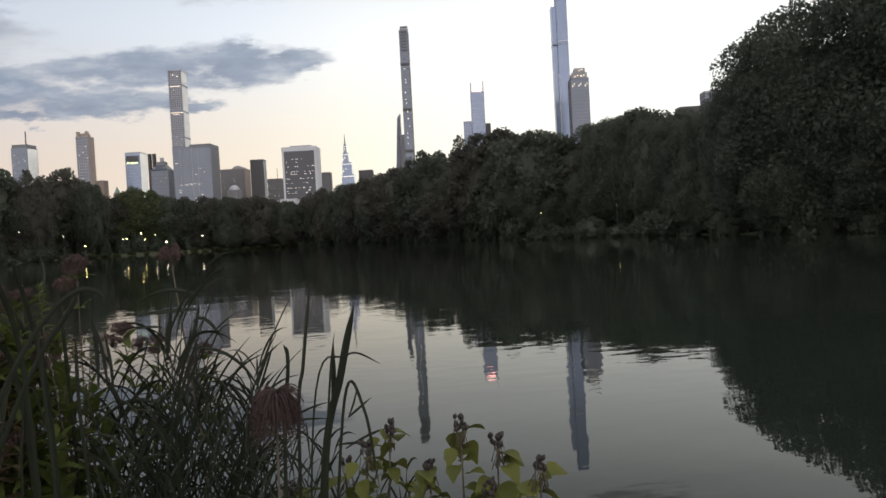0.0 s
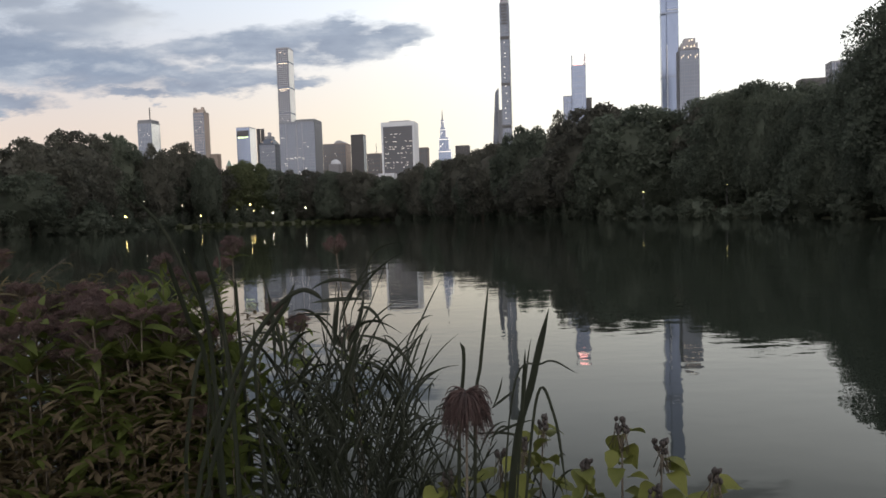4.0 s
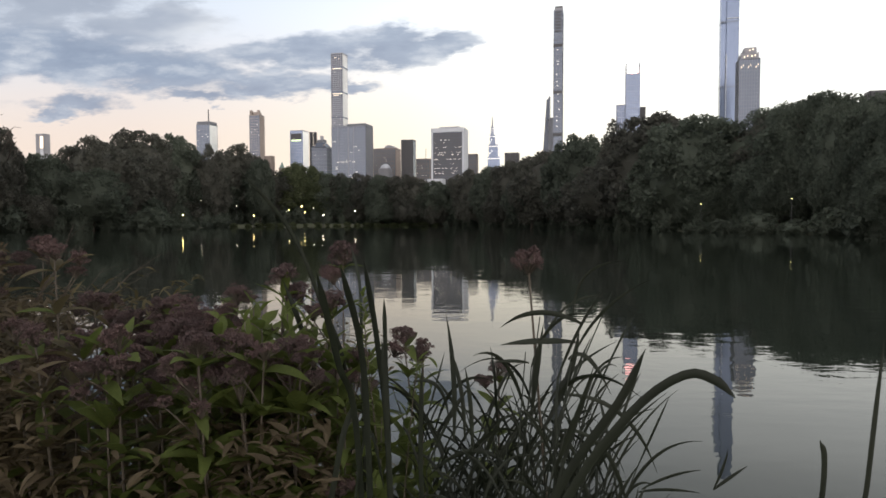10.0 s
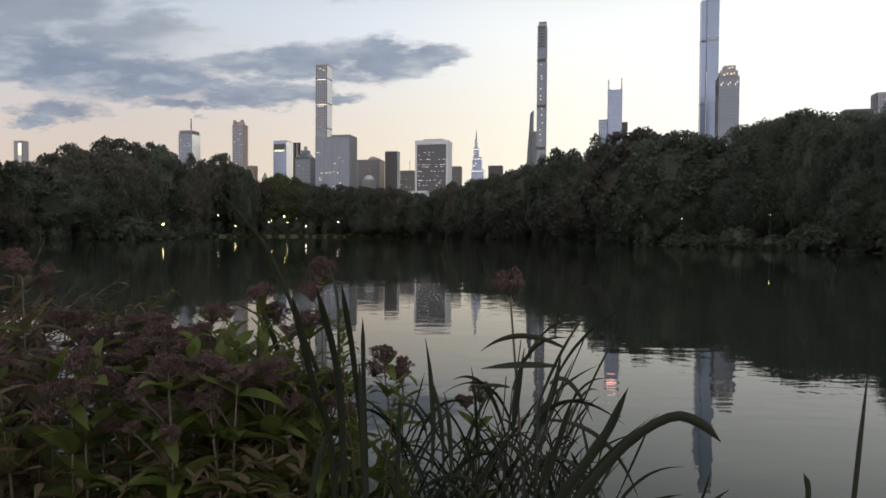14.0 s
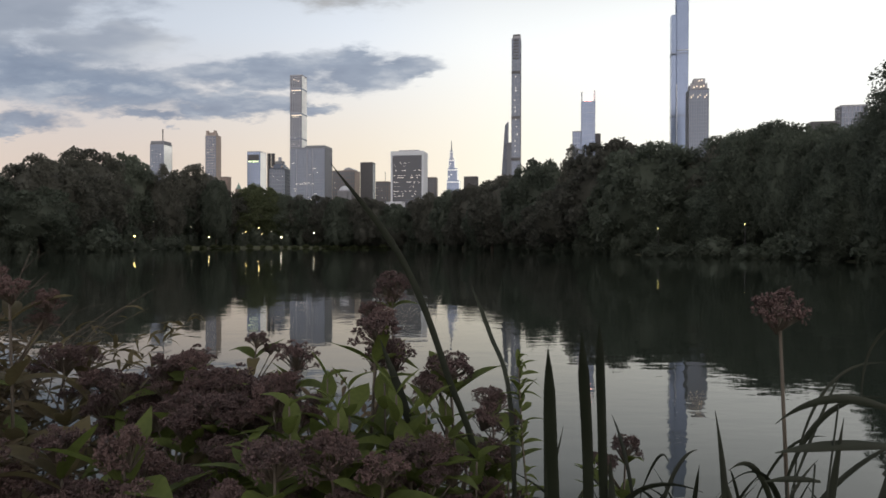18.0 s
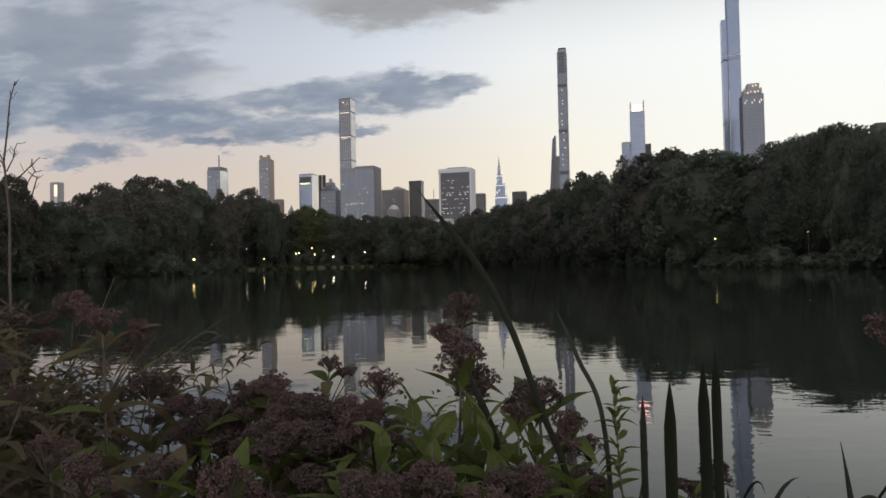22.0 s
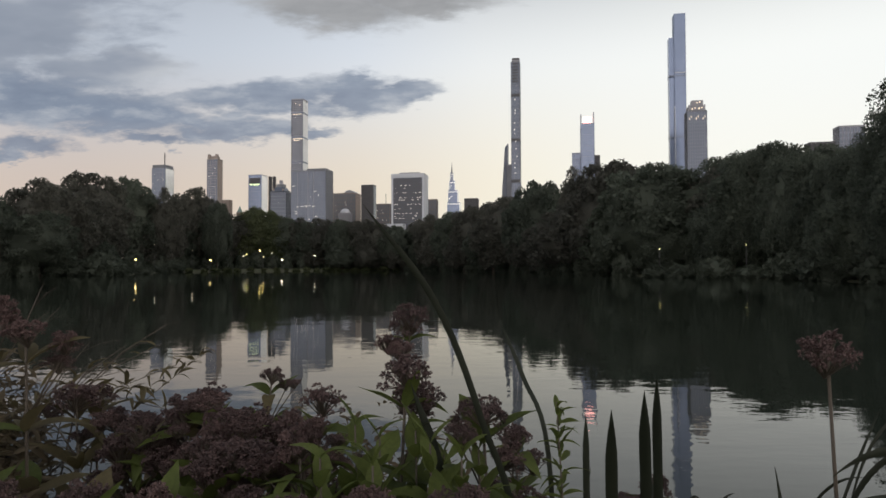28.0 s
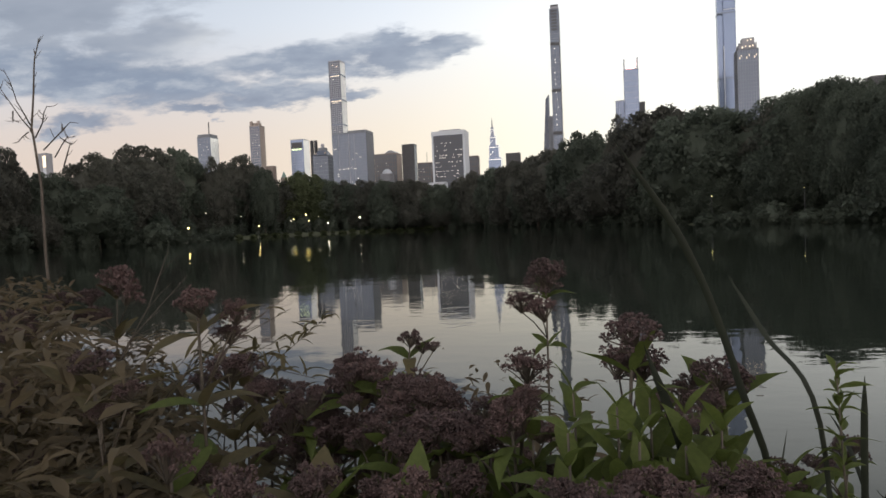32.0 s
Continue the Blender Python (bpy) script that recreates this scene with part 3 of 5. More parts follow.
    part("crown_screen", box(-w * 0.3, w * 0.5, -d * 0.3, d * 0.3, 430, 436), M["stone"], ob)
    for i in range(7):
        part("open_bay", box(-w * 0.33, w * 0.33, -d / 2 - 0.9, -d / 2 - 0.2, 386 + i * 6.2, 389.4 + i * 6.2), M["dark"], ob)
    for z in (90, 176, 262, 356):
        part("plant_floor", box(-w / 2 - 0.6, w / 2 + 0.6, -d / 2 - 0.8, d / 2 + 0.6, z, z + 6), M["dark"], ob)
    rnd = random.Random(8)
    lit(ob, w, d, [(rnd.uniform(-0.25, 0.35), z + rnd.uniform(-5, 5), 1.8, 1.8) for z in range(190, 350, 14)], "lit_white")
    # tower with a crown between two horns; its glow stands in for reflected sunset
    ob, w, d = tower("crowned_tower", "blue-grey tower with two horns and a crown made to glow sunset pink", 362.5, 1450, 31.5, 327, 0.8, "glass_blue", 8, 26, "stone", roof=1.2, fin=0.3)
    bm = bmesh.new()
    add_box(bm, -w / 2, -w / 2 + 2.2, -d / 2, d / 2, 328, 350)
    part("horn", bm, M["pale"], ob)
    part("horn", box(w / 2 - 2.2, w / 2, -d / 2, d / 2, 328, 352), M["pale"], ob)
    part("crown_panel", box(-w * 0.30, w * 0.30, d * 0.1, d * 0.3, 328.5, 346), M["sunset_crown"], ob, "crown panel set aglow in pink for the sunset it reflects")
    tower("office_tower", "low shoulder block beside the crowned tower", 334.2, 1440, 18.3, 257, 0.8, "glass_blue", 5, 20, "stone")
    tower("office_tower", "small dark tower beside the crowned tower", 387.5, 1462, 13.5, 256, 0.8, "dark", 3, 10)
    # tallest tower, two shafts
    ob, w, d = tower("supertall_tower", "tallest blue glass tower made of two joined shafts", 518.3, 1300, 25.5, 521, 1.0, "glass_blue", 9, 70, "glass_blue", fin=0.22)
    part("side_shaft", box(-w / 2 - 10.5, -w / 2 - 0.3, -d * 0.35, d * 0.45, 0, 474), M["glass_blue"], ob)
    for z in (130, 265, 392):
        part("plant_floor", box(-w / 2 - 10.9, w / 2 + 0.5, -d / 2 - 0.5, d / 2 + 0.5, z, z + 3), M["glass"], ob)
    part("lit_band", box(-w / 2, w / 2, -d / 2 - 0.8, -d / 2 - 0.4, 399, 400.5), M["pale"], ob)
    part("edge_strip", box(-w / 2 - 1.1, -w / 2 + 0.4, -d / 2 - 0.9, -d / 2 - 0.1, 40, 330), M["pale"], ob)
    # limestone tower with ornate top
    ob, w, d = tower("stone_tower", "grey limestone apartment tower with a lit ornate crown", 486.9, 1150, 38.5, 281, 0.9, "glass", 8, 44, "slate", fin=0.45)
    part("upper_stage", box(-w * 0.42, w * 0.42, -d * 0.4, d * 0.4, 283, 292), M["stone"], ob)
    part("top_stage", box(-w * 0.22, w * 0.36, -d * 0.3, d * 0.3, 292, 303), M["stone"], ob)
    for i in range(5):
        part("finial", box(-w * 0.42 + i * w * 0.2, -w * 0.42 + i * w * 0.2 + 2.4, -d * 0.42, -d * 0.36, 283, 297 if i % 2 else 294), M["stone"], ob)
    lit(ob, w, d, [(-0.78, 266, 1.4, 4), (-0.6, 270, 1.2, 3), (-0.1, 266, 1.3, 4), (0.12, 270, 1.2, 3), (0.62, 266, 1.4, 4), (0.8, 270, 1.2, 3), (-0.5, 284, 2, 3), (-0.2, 286, 1.5, 2.5), (0.2, 285, 2.4, 3), (0.5, 286, 1.6, 3), (0.0, 296, 2, 2), (0.3, 297, 2.4, 2)])
    ob, w, d = tower("apartment_block", "flat-roofed apartment block with a glass front", 469, 700, 30, 155, 0.6, "glass", 7, 26, "stone", fin=0.35)
    tower("apartment_block", "dark flat-roofed apartment block behind the trees", 373, 600, 25, 117, 0.6, "dark", 5, 18)


build_city()


# ---- trees ----
SHAPE = np.array([0.42, 0.42, 0.47])


def leaf_cloud(name, count, size, mat, seed, clumps=44, ragged=0.5, open_air=0.0):
    """A crown of height 1: boughs of leaves set round a dense dark inside, some standing clear of the rest."""
    rnd = np.random.RandomState(seed)
    golden = np.arange(clumps) + 0.5
    up = 1 - 1.72 * golden / clumps
    turn = golden * 2.39996 + rnd.rand(clumps) * 0.7
    flat = np.sqrt(1 - up ** 2)
    heading = np.stack([flat * np.cos(turn), flat * np.sin(turn), up], axis=1)
    middle = heading * (0.66 + ragged * 0.26 * rnd.rand(clumps))[:, None]
    reach = 0.17 + 0.15 * rnd.rand(clumps)
    pick = rnd.choice(clumps, count, p=reach ** 2 / (reach ** 2).sum())
    dirs = rnd.normal(size=(count, 3)) + heading[pick] * 0.9 + np.array([0, 0, 0.25])
    dirs /= np.linalg.norm(dirs, axis=1)[:, None]
    # twigs: each bough breaks into tufts
    tuft_dir = rnd.normal(size=(clumps, 9, 3))
    tuft_dir /= np.linalg.norm(tuft_dir, axis=2)[:, :, None]
    near = np.einsum("ij,ikj->ik", dirs, tuft_dir[pick]).max(axis=1)
    shell = (0.62 + 0.40 * np.clip((near - 0.35) / 0.65, 0, 1)) * (0.42 + 0.66 * rnd.rand(count) ** 0.6)
    pos = (middle[pick] + dirs * (reach[pick] * shell)[:, None] * np.array([1.12, 1.12, 0.86])) * SHAPE
    bm = bmesh.new()
    bmesh.ops.create_icosphere(bm, subdivisions=3, radius=1.0)
    core = np.array([v.co[:] for v in bm.verts])
    cfaces = [tuple(v.index for v in f.verts) for f in bm.faces]
    bm.free()
    lift = np.maximum(0, (core @ heading.T - 0.86) / 0.14).max(axis=1)
    cpos = core * ((0.60 - 0.14 * open_air) + 0.10 * lift + 0.05 * rnd.rand(len(core)))[:, None] * SHAPE
    a = rnd.normal(size=(count, 3))
    a /= np.linalg.norm(a, axis=1)[:, None]
    b = np.cross(a, dirs + 0.8 * rnd.normal(size=(count, 3)))
    b /= np.linalg.norm(b, axis=1)[:, None]
    s = size * (0.5 + rnd.rand(count, 1))
    v = np.stack([pos - a * s, pos + a * s * 0.8 + b * s * 0.75, pos + a * s * 0.8 - b * s * 0.75], axis=1)
    top = 0.48 + np.percentile(pos[:, 2], 99.7)
    verts = ((np.concatenate([v.reshape(-1, 3), cpos]) + np.array([0, 0, 0.48])) / np.array([1, 1, top])).tolist()
    faces = [(3 * i, 3 * i + 1, 3 * i + 2) for i in range(count)]
    o = 3 * count
    faces += [(f[0] + o, f[1] + o, f[2] + o) for f in cfaces]
    me = bpy.data.meshes.new(name)
    me.from_pydata(verts, [], faces)
    me.materials.append(mat)
    return me


def trunk_mesh(seed):
    r = random.Random(seed)
    verts, faces = [], []

    def add(pts, rad, sides):
        v, f = tube_data(pts, rad, sides)
        o = len(verts)
        verts.extend(v)
        faces.extend(tuple(i + o for i in q) for q in f)

    add([(0, 0, -0.03), (0.01, 0, 0.1), (0.0, 0.01, 0.3), (0.02, 0, 0.55), (0.02, 0.01, 0.8)], [0.03, 0.022, 0.018, 0.012, 0.004], 8)
    for i in range(9):
        a, z = r.uniform(0, 6.28), r.uniform(0.15, 0.6)
        l = r.uniform(0.2, 0.34)
        add([(0.01, 0, z), (l * 0.5 * math.cos(a), l * 0.5 * math.sin(a), z + 0.1), (l * math.cos(a), l * math.sin(a), z + 0.24)], [0.011, 0.007, 0.002], 5)
    return raw_mesh("trunk", verts, faces, M["bark"], True)


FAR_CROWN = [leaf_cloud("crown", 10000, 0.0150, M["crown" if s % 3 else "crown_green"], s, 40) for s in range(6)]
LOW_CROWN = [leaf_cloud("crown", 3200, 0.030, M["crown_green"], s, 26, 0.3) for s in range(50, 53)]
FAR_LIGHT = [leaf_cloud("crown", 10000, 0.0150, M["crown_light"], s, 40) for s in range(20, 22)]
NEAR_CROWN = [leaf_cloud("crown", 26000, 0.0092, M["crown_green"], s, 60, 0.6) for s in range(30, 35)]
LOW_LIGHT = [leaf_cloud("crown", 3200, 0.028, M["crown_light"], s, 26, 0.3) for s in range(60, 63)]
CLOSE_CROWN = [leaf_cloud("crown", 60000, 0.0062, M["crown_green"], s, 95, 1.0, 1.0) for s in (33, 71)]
TRUNK = [trunk_mesh(s) for s in range(3)]
TREE_LABEL = {"far": "dark broadleaf tree in full leaf on the lake shore", "light": "lighter green broadleaf tree among the shore trees",
              "near": "tall dense dark green tree at the water's edge", "close": "very tall dark tree with a broad dense crown by the water", "shrub": "low dense bush overhanging the water's edge", "meadow": "low pale green waterside growth on the far bank"}


def tree(x, y, high, spread=1.0, seed=0, kind="far"):
    r = random.Random(seed * 7 + 3)
    low = kind in ("shrub", "meadow")
    pool = {"far": FAR_CROWN, "light": FAR_LIGHT, "near": NEAR_CROWN, "close": CLOSE_CROWN, "shrub": LOW_CROWN, "meadow": LOW_LIGHT}[kind]
    ob = tagged(new("shrub" if low else "tree"), TREE_LABEL[kind], "shrub" if low else "tree", "shore shrubs" if low else "shore trees")
    ob.matrix_basis = Matrix.LocRotScale((x, y, max(0.0, ground_z(x, y)) - (0.33 if kind in ("shrub", "meadow") else 0.10) * high), Euler((0, 0, r.uniform(0, 6.28))), (high * spread, high * spread, high))
    put("trunk", TRUNK[seed % 3], ob)
    put("crown", pool[seed % len(pool)], ob)
    return ob


def polar(az, d):
    return d * math.sin(radians(az)), d * math.cos(radians(az))


def shore_dist(az):
    """Distance from the camera's start to the far shore in a direction."""
    d = 400.0
    while d > 20 and shore_gap(*polar(az, d)) > 0:
        d -= 1.5
    return d


# lamps: place and height of the globe, size, tone
LAMPS = [(-85.3, 184.4, 4.11, 0.215, "lamp_warm"), (-86.5, 249.4, 4.5, 0.233, "lamp_warm"), (-97.2, 259.4, 8.7, 0.135, "lamp_cool"), (-102, 235.9, 10.2, 0.09, "lamp_cool"),
         (-81.8, 282.3, 7.1, 0.179, "lamp_warm"), (-77.5, 287.6, 9.2, 0.26, "lamp_warm"), (-74.7, 282.2, 6.3, 0.179, "lamp_warm"), (-65.9, 280.2, 4.9, 0.278, "lamp_cool"),
         (-72.8, 290.9, 8.2, 0.125, "lamp_cool"), (-53.6, 290.9, 6.9, 0.243, "lamp_cool"), (-83.2, 282.3, 6.7, 0.13, "lamp_cool"), (40.17, 115.5, 4.96, 0.09, "lamp_dim"), (48.13, 99.81, 5.28, 0.063, "lamp_dim")]


def lamp_post(x, y, z, size, tone):
    g = max(0.0, ground_z(x, y))
    ob = thing("street_lamp", "lit park lamp with a round globe on an iron post", "street lamp", (x, y, g), "park lamps")
    v, f = tube_data([(0, 0, -0.1), (0, 0, 0.4), (0, 0, 0.5), (0, 0, z - g - size)], [0.16, 0.14, 0.07, 0.05], 8)
    put("post", raw_mesh("post", v, f, M["iron"], True), ob)
    bm = bmesh.new()
    bmesh.ops.create_uvsphere(bm, u_segments=14, v_segments=10, radius=size, matrix=Matrix.Translation((0, 0, z - g)) @ Matrix.Diagonal((0.85, 0.85, 1, 1)))
    part("globe", bm, M[tone], ob, "glowing lamp globe", smooth=True)
    bm = bmesh.new()
    bmesh.ops.create_cone(bm, cap_ends=True, segments=10, radius1=size * 0.5, radius2=0.02, depth=size * 0.5, matrix=Matrix.Translation((0, 0, z - g + size * 1.15)))
    part("cap", bm, M["iron"], ob)


for row in LAMPS:
    lamp_post(*row)


def clear_of_lamps(x, y, d, radius):
    """The distance at which a tree in this direction leaves every lamp in view."""
    for lx, ly, lz, *_ in LAMPS:
        ld = math.hypot(lx, ly)
        off = abs(x * ly - y * lx) / ld
        if off < radius and d < ld + radius:
            d = max(d, ld + radius * 0.9 + 1)
    return d


# direction in degrees to the right of +y and slope of the tree tops above the horizon
CREST = [(-60, 0.17), (-46, 0.15), (-41, 0.125), (-38.4, 0.1184), (-37.7, 0.1213), (-36.8, 0.1141), (-36.3, 0.1019), (-35.6, 0.0927), (-34.7, 0.088),
         (-33.9, 0.0962), (-33.1, 0.1083), (-31, 0.1131), (-29.1, 0.1193), (-27.2, 0.1263), (-25.9, 0.123), (-24.8, 0.1154), (-23.9, 0.1041), (-23.5, 0.1001),
         (-22.8, 0.1096), (-21.4, 0.1169), (-20.5, 0.1156), (-19.3, 0.1013), (-18.1, 0.0887), (-17.2, 0.0749), (-16.6, 0.0723), (-16, 0.0819), (-15.2, 0.0881),
         (-14, 0.0811), (-13.3, 0.0706), (-12, 0.0714), (-10.3, 0.0721), (-8.8, 0.0755), (-6.7, 0.0734), (-4.7, 0.0694), (-2.6, 0.0635), (-0.7, 0.079), (0.5, 0.0867), (2.4,
         0.0886), (3.2, 0.0945), (5, 0.1016), (6, 0.1046), (7.5, 0.1089), (8, 0.1261), (8.9, 0.1289), (10.2, 0.1332), (11.1, 0.128), (11.9, 0.1438), (12.8,
         0.1514), (13.5, 0.1558), (14.7, 0.1503), (15.6, 0.1551), (16.7, 0.1663), (17.4, 0.157), (18.2, 0.1609), (18.7, 0.1503), (19.6, 0.154), (20.9, 0.1546),
         (22.6, 0.1496), (23.4, 0.1563), (24, 0.1632), (25, 0.1669), (25.8, 0.1623), (26.6, 0.174), (27.3, 0.1747), (28.3, 0.1742), (28.8, 0.1647), (29.5,
         0.1632), (30.4, 0.1583), (30.8, 0.1502), (31.7, 0.155), (33.3, 0.1588), (34.3, 0.1687), (34.8, 0.2032), (35.6, 0.216), (36.5, 0.2259), (38.2, 0.252),
         (39.9, 0.266), (42.6, 0.29), (54, 0.33), (70, 0.36)]


def crest(az):
    """Slope of the tree tops above the horizon in a direction."""
    for (a0, e0), (a1, e1) in zip(CREST, CREST[1:]):
        if a0 <= az <= a1:
            return e0 + (az - a0) / (a1 - a0) * (e1 - e0)
    return CREST[-1][1]


def build_trees():
    r = random.Random(11)
    i = 0
    for rank, (back, k, step) in enumerate(((2.5, 0.62, 10.5), (9.0, 0.95, 8.6), (22.0, 0.98, 17.0), (0.3, 0.0, 4.6), (15.0, 0.0, 6.0), (34.0, 0.0, 6.5))):
        az = -58.0
        while az < 66:
            shore = shore_dist(az)
            dd = shore + back + r.uniform(-1, 3)
            x, y = polar(az, dd)
            if rank >= 4:
                hi, spread, kind = r.uniform(9.0, 12.0), r.uniform(0.7, 0.9), "shrub"
            elif rank == 3:
                hi, spread, kind = r.uniform(3.0, 9.0), r.uniform(0.9, 1.5), "shrub"
                if -21 < az < -3:
                    hi, spread, kind = r.uniform(1.4, 2.4), r.uniform(2.6, 3.4), "meadow"
            else:
                hi = (2 + crest(az) * dd) / 0.9 * k * (r.uniform(0.97, 1.03) * (0.965 if 18 < az < 27 else 1.0) if rank == 1 else r.uniform(0.62, 1.15) if rank == 0 else r.uniform(0.75, 0.97))
                spread = r.uniform(0.9, 1.25) * (1.25 if rank == 0 else 1.0)
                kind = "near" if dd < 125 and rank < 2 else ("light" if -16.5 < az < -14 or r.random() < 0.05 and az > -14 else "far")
            if rank < 3:
                hi *= 0.95 if 23 < az < 31.8 else (1.04 if az > 34 else 1.0)
                # keep the flanks of the dome under the tree line on both sides
                def over():
                    half = math.degrees(0.42 * hi * spread / dd)
                    return max(hi * 0.9 * h - 2 - crest(az + half * f) * dd for f, h in ((-0.95, 0.70), (-0.7, 0.86), (-0.4, 0.97), (0.4, 0.97), (0.7, 0.86), (0.95, 0.70)))
                while over() > 0 and spread > 0.48:
                    spread *= 0.93
                while over() > 0 and hi > 4:
                    hi *= 0.97
                if abs(az) > 50:
                    kind = "far"
            d2 = clear_of_lamps(x, y, dd, 0.52 * hi * spread)
            if rank == 3 and d2 > dd:
                hi, spread, d2 = min(hi, 3.2), 1.9, dd
            if d2 > dd and rank != 5:
                hi *= d2 / dd if rank != 3 else 1.0
                x, y = polar(az, d2)
            if not (rank in (1, 2) and az > 33.6):
                tree(x, y, hi, spread, i, kind)
            i += 1
            az += math.degrees(step * (0.75 if shore < 110 and rank < 3 else 1.0) * r.uniform(0.85, 1.2) / shore)


build_trees()
# the tall trees of the near shore: direction, slope of the top, spread
for i, (az, top, spread) in enumerate(((36.2, 0.205, 0.60), (38.9, 0.243, 0.80), (43.0, 0.292, 1.0), (49.5, 0.325, 1.0), (57.0, 0.345, 1.1), (65.0, 0.35, 1.1))):
    dd = shore_dist(az) + 9
    x, y = polar(az, dd)
    tree(x, y, (2 + top * dd) / 0.9, spread, 300 + i, "close")
# bushes further back that close the gaps under the crowns
for i, (az, back) in enumerate(((-16.9, 46), (-19.7, 44), (-23.4, 42), (-18.3, 50), (-21.6, 48))):
    tree(*polar(az, shore_dist(az) + back), 11.0 + i % 2, 0.95, 400 + i, "shrub")
# a close row of narrower trees that closes the belt in front of the flat-roofed blocks
for i, az in enumerate((26.4, 27.8, 29.2, 30.5, 31.7, 32.8, 33.8)):
    dd = clear_of_lamps(*polar(az, 110), shore_dist(az) + 12, 6.0)
    x, y = polar(az, dd)
    tree(x, y, (2 + crest(az) * dd) / 0.9 * (0.93 if i % 2 else 0.90), 0.60 + 0.04 * (i % 3), 200 + i, "near")


# ---- plants on the near bank ----
def ribbon(points, width, seed=0, fold=0.25, tip=0.08, base=0.45, seg=14, face=None, taper=0.55):
    """A leaf blade along a smooth curve through its points: a folded strip that tapers to both ends."""
    P = [Vector(p) for p in points]
    if len(P) == 3:
        fn = [P[0] * (1 - t) ** 2 + P[1] * 2 * t * (1 - t) + P[2] * t * t for t in (i / seg for i in range(seg + 1))]
    else:
        ext = [P[0] * 2 - P[1]] + P + [P[-1] * 2 - P[-2]]
        fn = []
        n = len(P) - 1
        for i in range(seg + 1):
            s = i / seg * n
            j = min(int(s), n - 1)
            t = s - j
            a, b, c, d = ext[j:j + 4]
            fn.append(0.5 * ((2 * b) + (c - a) * t + (2 * a - 5 * b + 4 * c - d) * t * t + (3 * b - a - 3 * c + d) * t ** 3))
    r = random.Random(seed)
    facing = Vector((r.uniform(-0.5, 0.5), 1, r.uniform(-0.8, 0.8))) if face is None else Vector(face)
    verts, faces = [], []
    for i, p in enumerate(fn):
        d = (fn[min(i + 1, seg)] - fn[max(i - 1, 0)]).normalized()
        s = d.cross(facing)
        s = s.normalized() if s.length > 0.05 else d.orthogonal().normalized()
        up = s.cross(d)
        t = i / seg
        w = width * 0.5 * (base + (1 - base) * min(1, t / 0.3)) * (1 if t < taper else max(tip, 1 - ((t - taper) / (1 - taper)) ** 1.6))
        verts += [p - s * w + up * w * fold, p - up * w * fold * 0.6, p + s * w + up * w * fold]
    for i in range(seg):
        k = 3 * i
        faces += [(k, k + 1, k + 4, k + 3), (k + 1, k + 2, k + 5, k + 4)]
    return verts, faces


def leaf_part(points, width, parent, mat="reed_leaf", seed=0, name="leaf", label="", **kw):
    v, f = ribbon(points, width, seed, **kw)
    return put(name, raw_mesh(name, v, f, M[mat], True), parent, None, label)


def lance_leaf(droop, width, seed, n=9):
    """A pointed leaf of length 1 along +x, folded along its midrib, with a short stalk and a toothed, wavy rim."""
    r = random.Random(seed)
    verts, faces = [], []
    for i in range(n + 1):
        t = i / n
        z = 0.25 * t - droop * t * t
        w = width * (math.sin(math.pi * min(1, t ** 0.75)) ** 0.9) * 0.5 + 0.012 * (1 - t)
        wob = 0.02 * math.sin(9 * t + seed) * t
        j = 1 + r.uniform(-0.09, 0.09)
        verts += [(t, -w * j, z + w * 0.35), (t, wob * 0.3, z), (t, w * j, z + w * 0.35 + wob)]
    for i in range(n):
        k = 3 * i
        faces += [(k, k + 3, k + 4, k + 1), (k + 1, k + 4, k + 5, k + 2)]
    return verts, faces


def lance_mesh(droop, width, seed, mat):
    v, f = lance_leaf(droop, width, seed)
    return raw_mesh("leaf", v, f, M[mat], True)


JOE_LEAF = [lance_mesh(d, w, i, "joe_leaf") for i, (d, w) in enumerate(((0.35, 0.36), (0.55, 0.31), (0.2, 0.40), (0.75, 0.34), (0.1, 0.30)))]
DULL_LEAF = [lance_mesh(d, w, i, "dull_leaf") for i, (d, w) in enumerate(((0.35, 0.30), (0.6, 0.26), (0.2, 0.33), (0.85, 0.28), (0.1, 0.26)))]
SHRUB_LEAF = [lance_mesh(d, w, i + 9, "shrub_leaf") for i, (d, w) in enumerate(((0.5, 0.72), (0.9, 0.8), (0.3, 0.66)))]


def tuft(verts, faces, p, d, length, rad, rnd):
    """A floret: a short three-sided tube that flares to a ragged top."""
    d = d.normalized()
    a = d.orthogonal().normalized()
    b = d.cross(a)
    o, turn = len(verts), rnd.uniform(0, 6.28)
    verts.append(p)
    for i in range(3):
        t = turn + i * 2.094
        verts.append(p + d * length * rnd.uniform(0.75, 1.1) + (a * math.cos(t) + b * math.sin(t)) * rad)
    faces += [(o, o + 1, o + 2), (o, o + 2, o + 3), (o, o + 3, o + 1), (o + 1, o + 3, o + 2)]


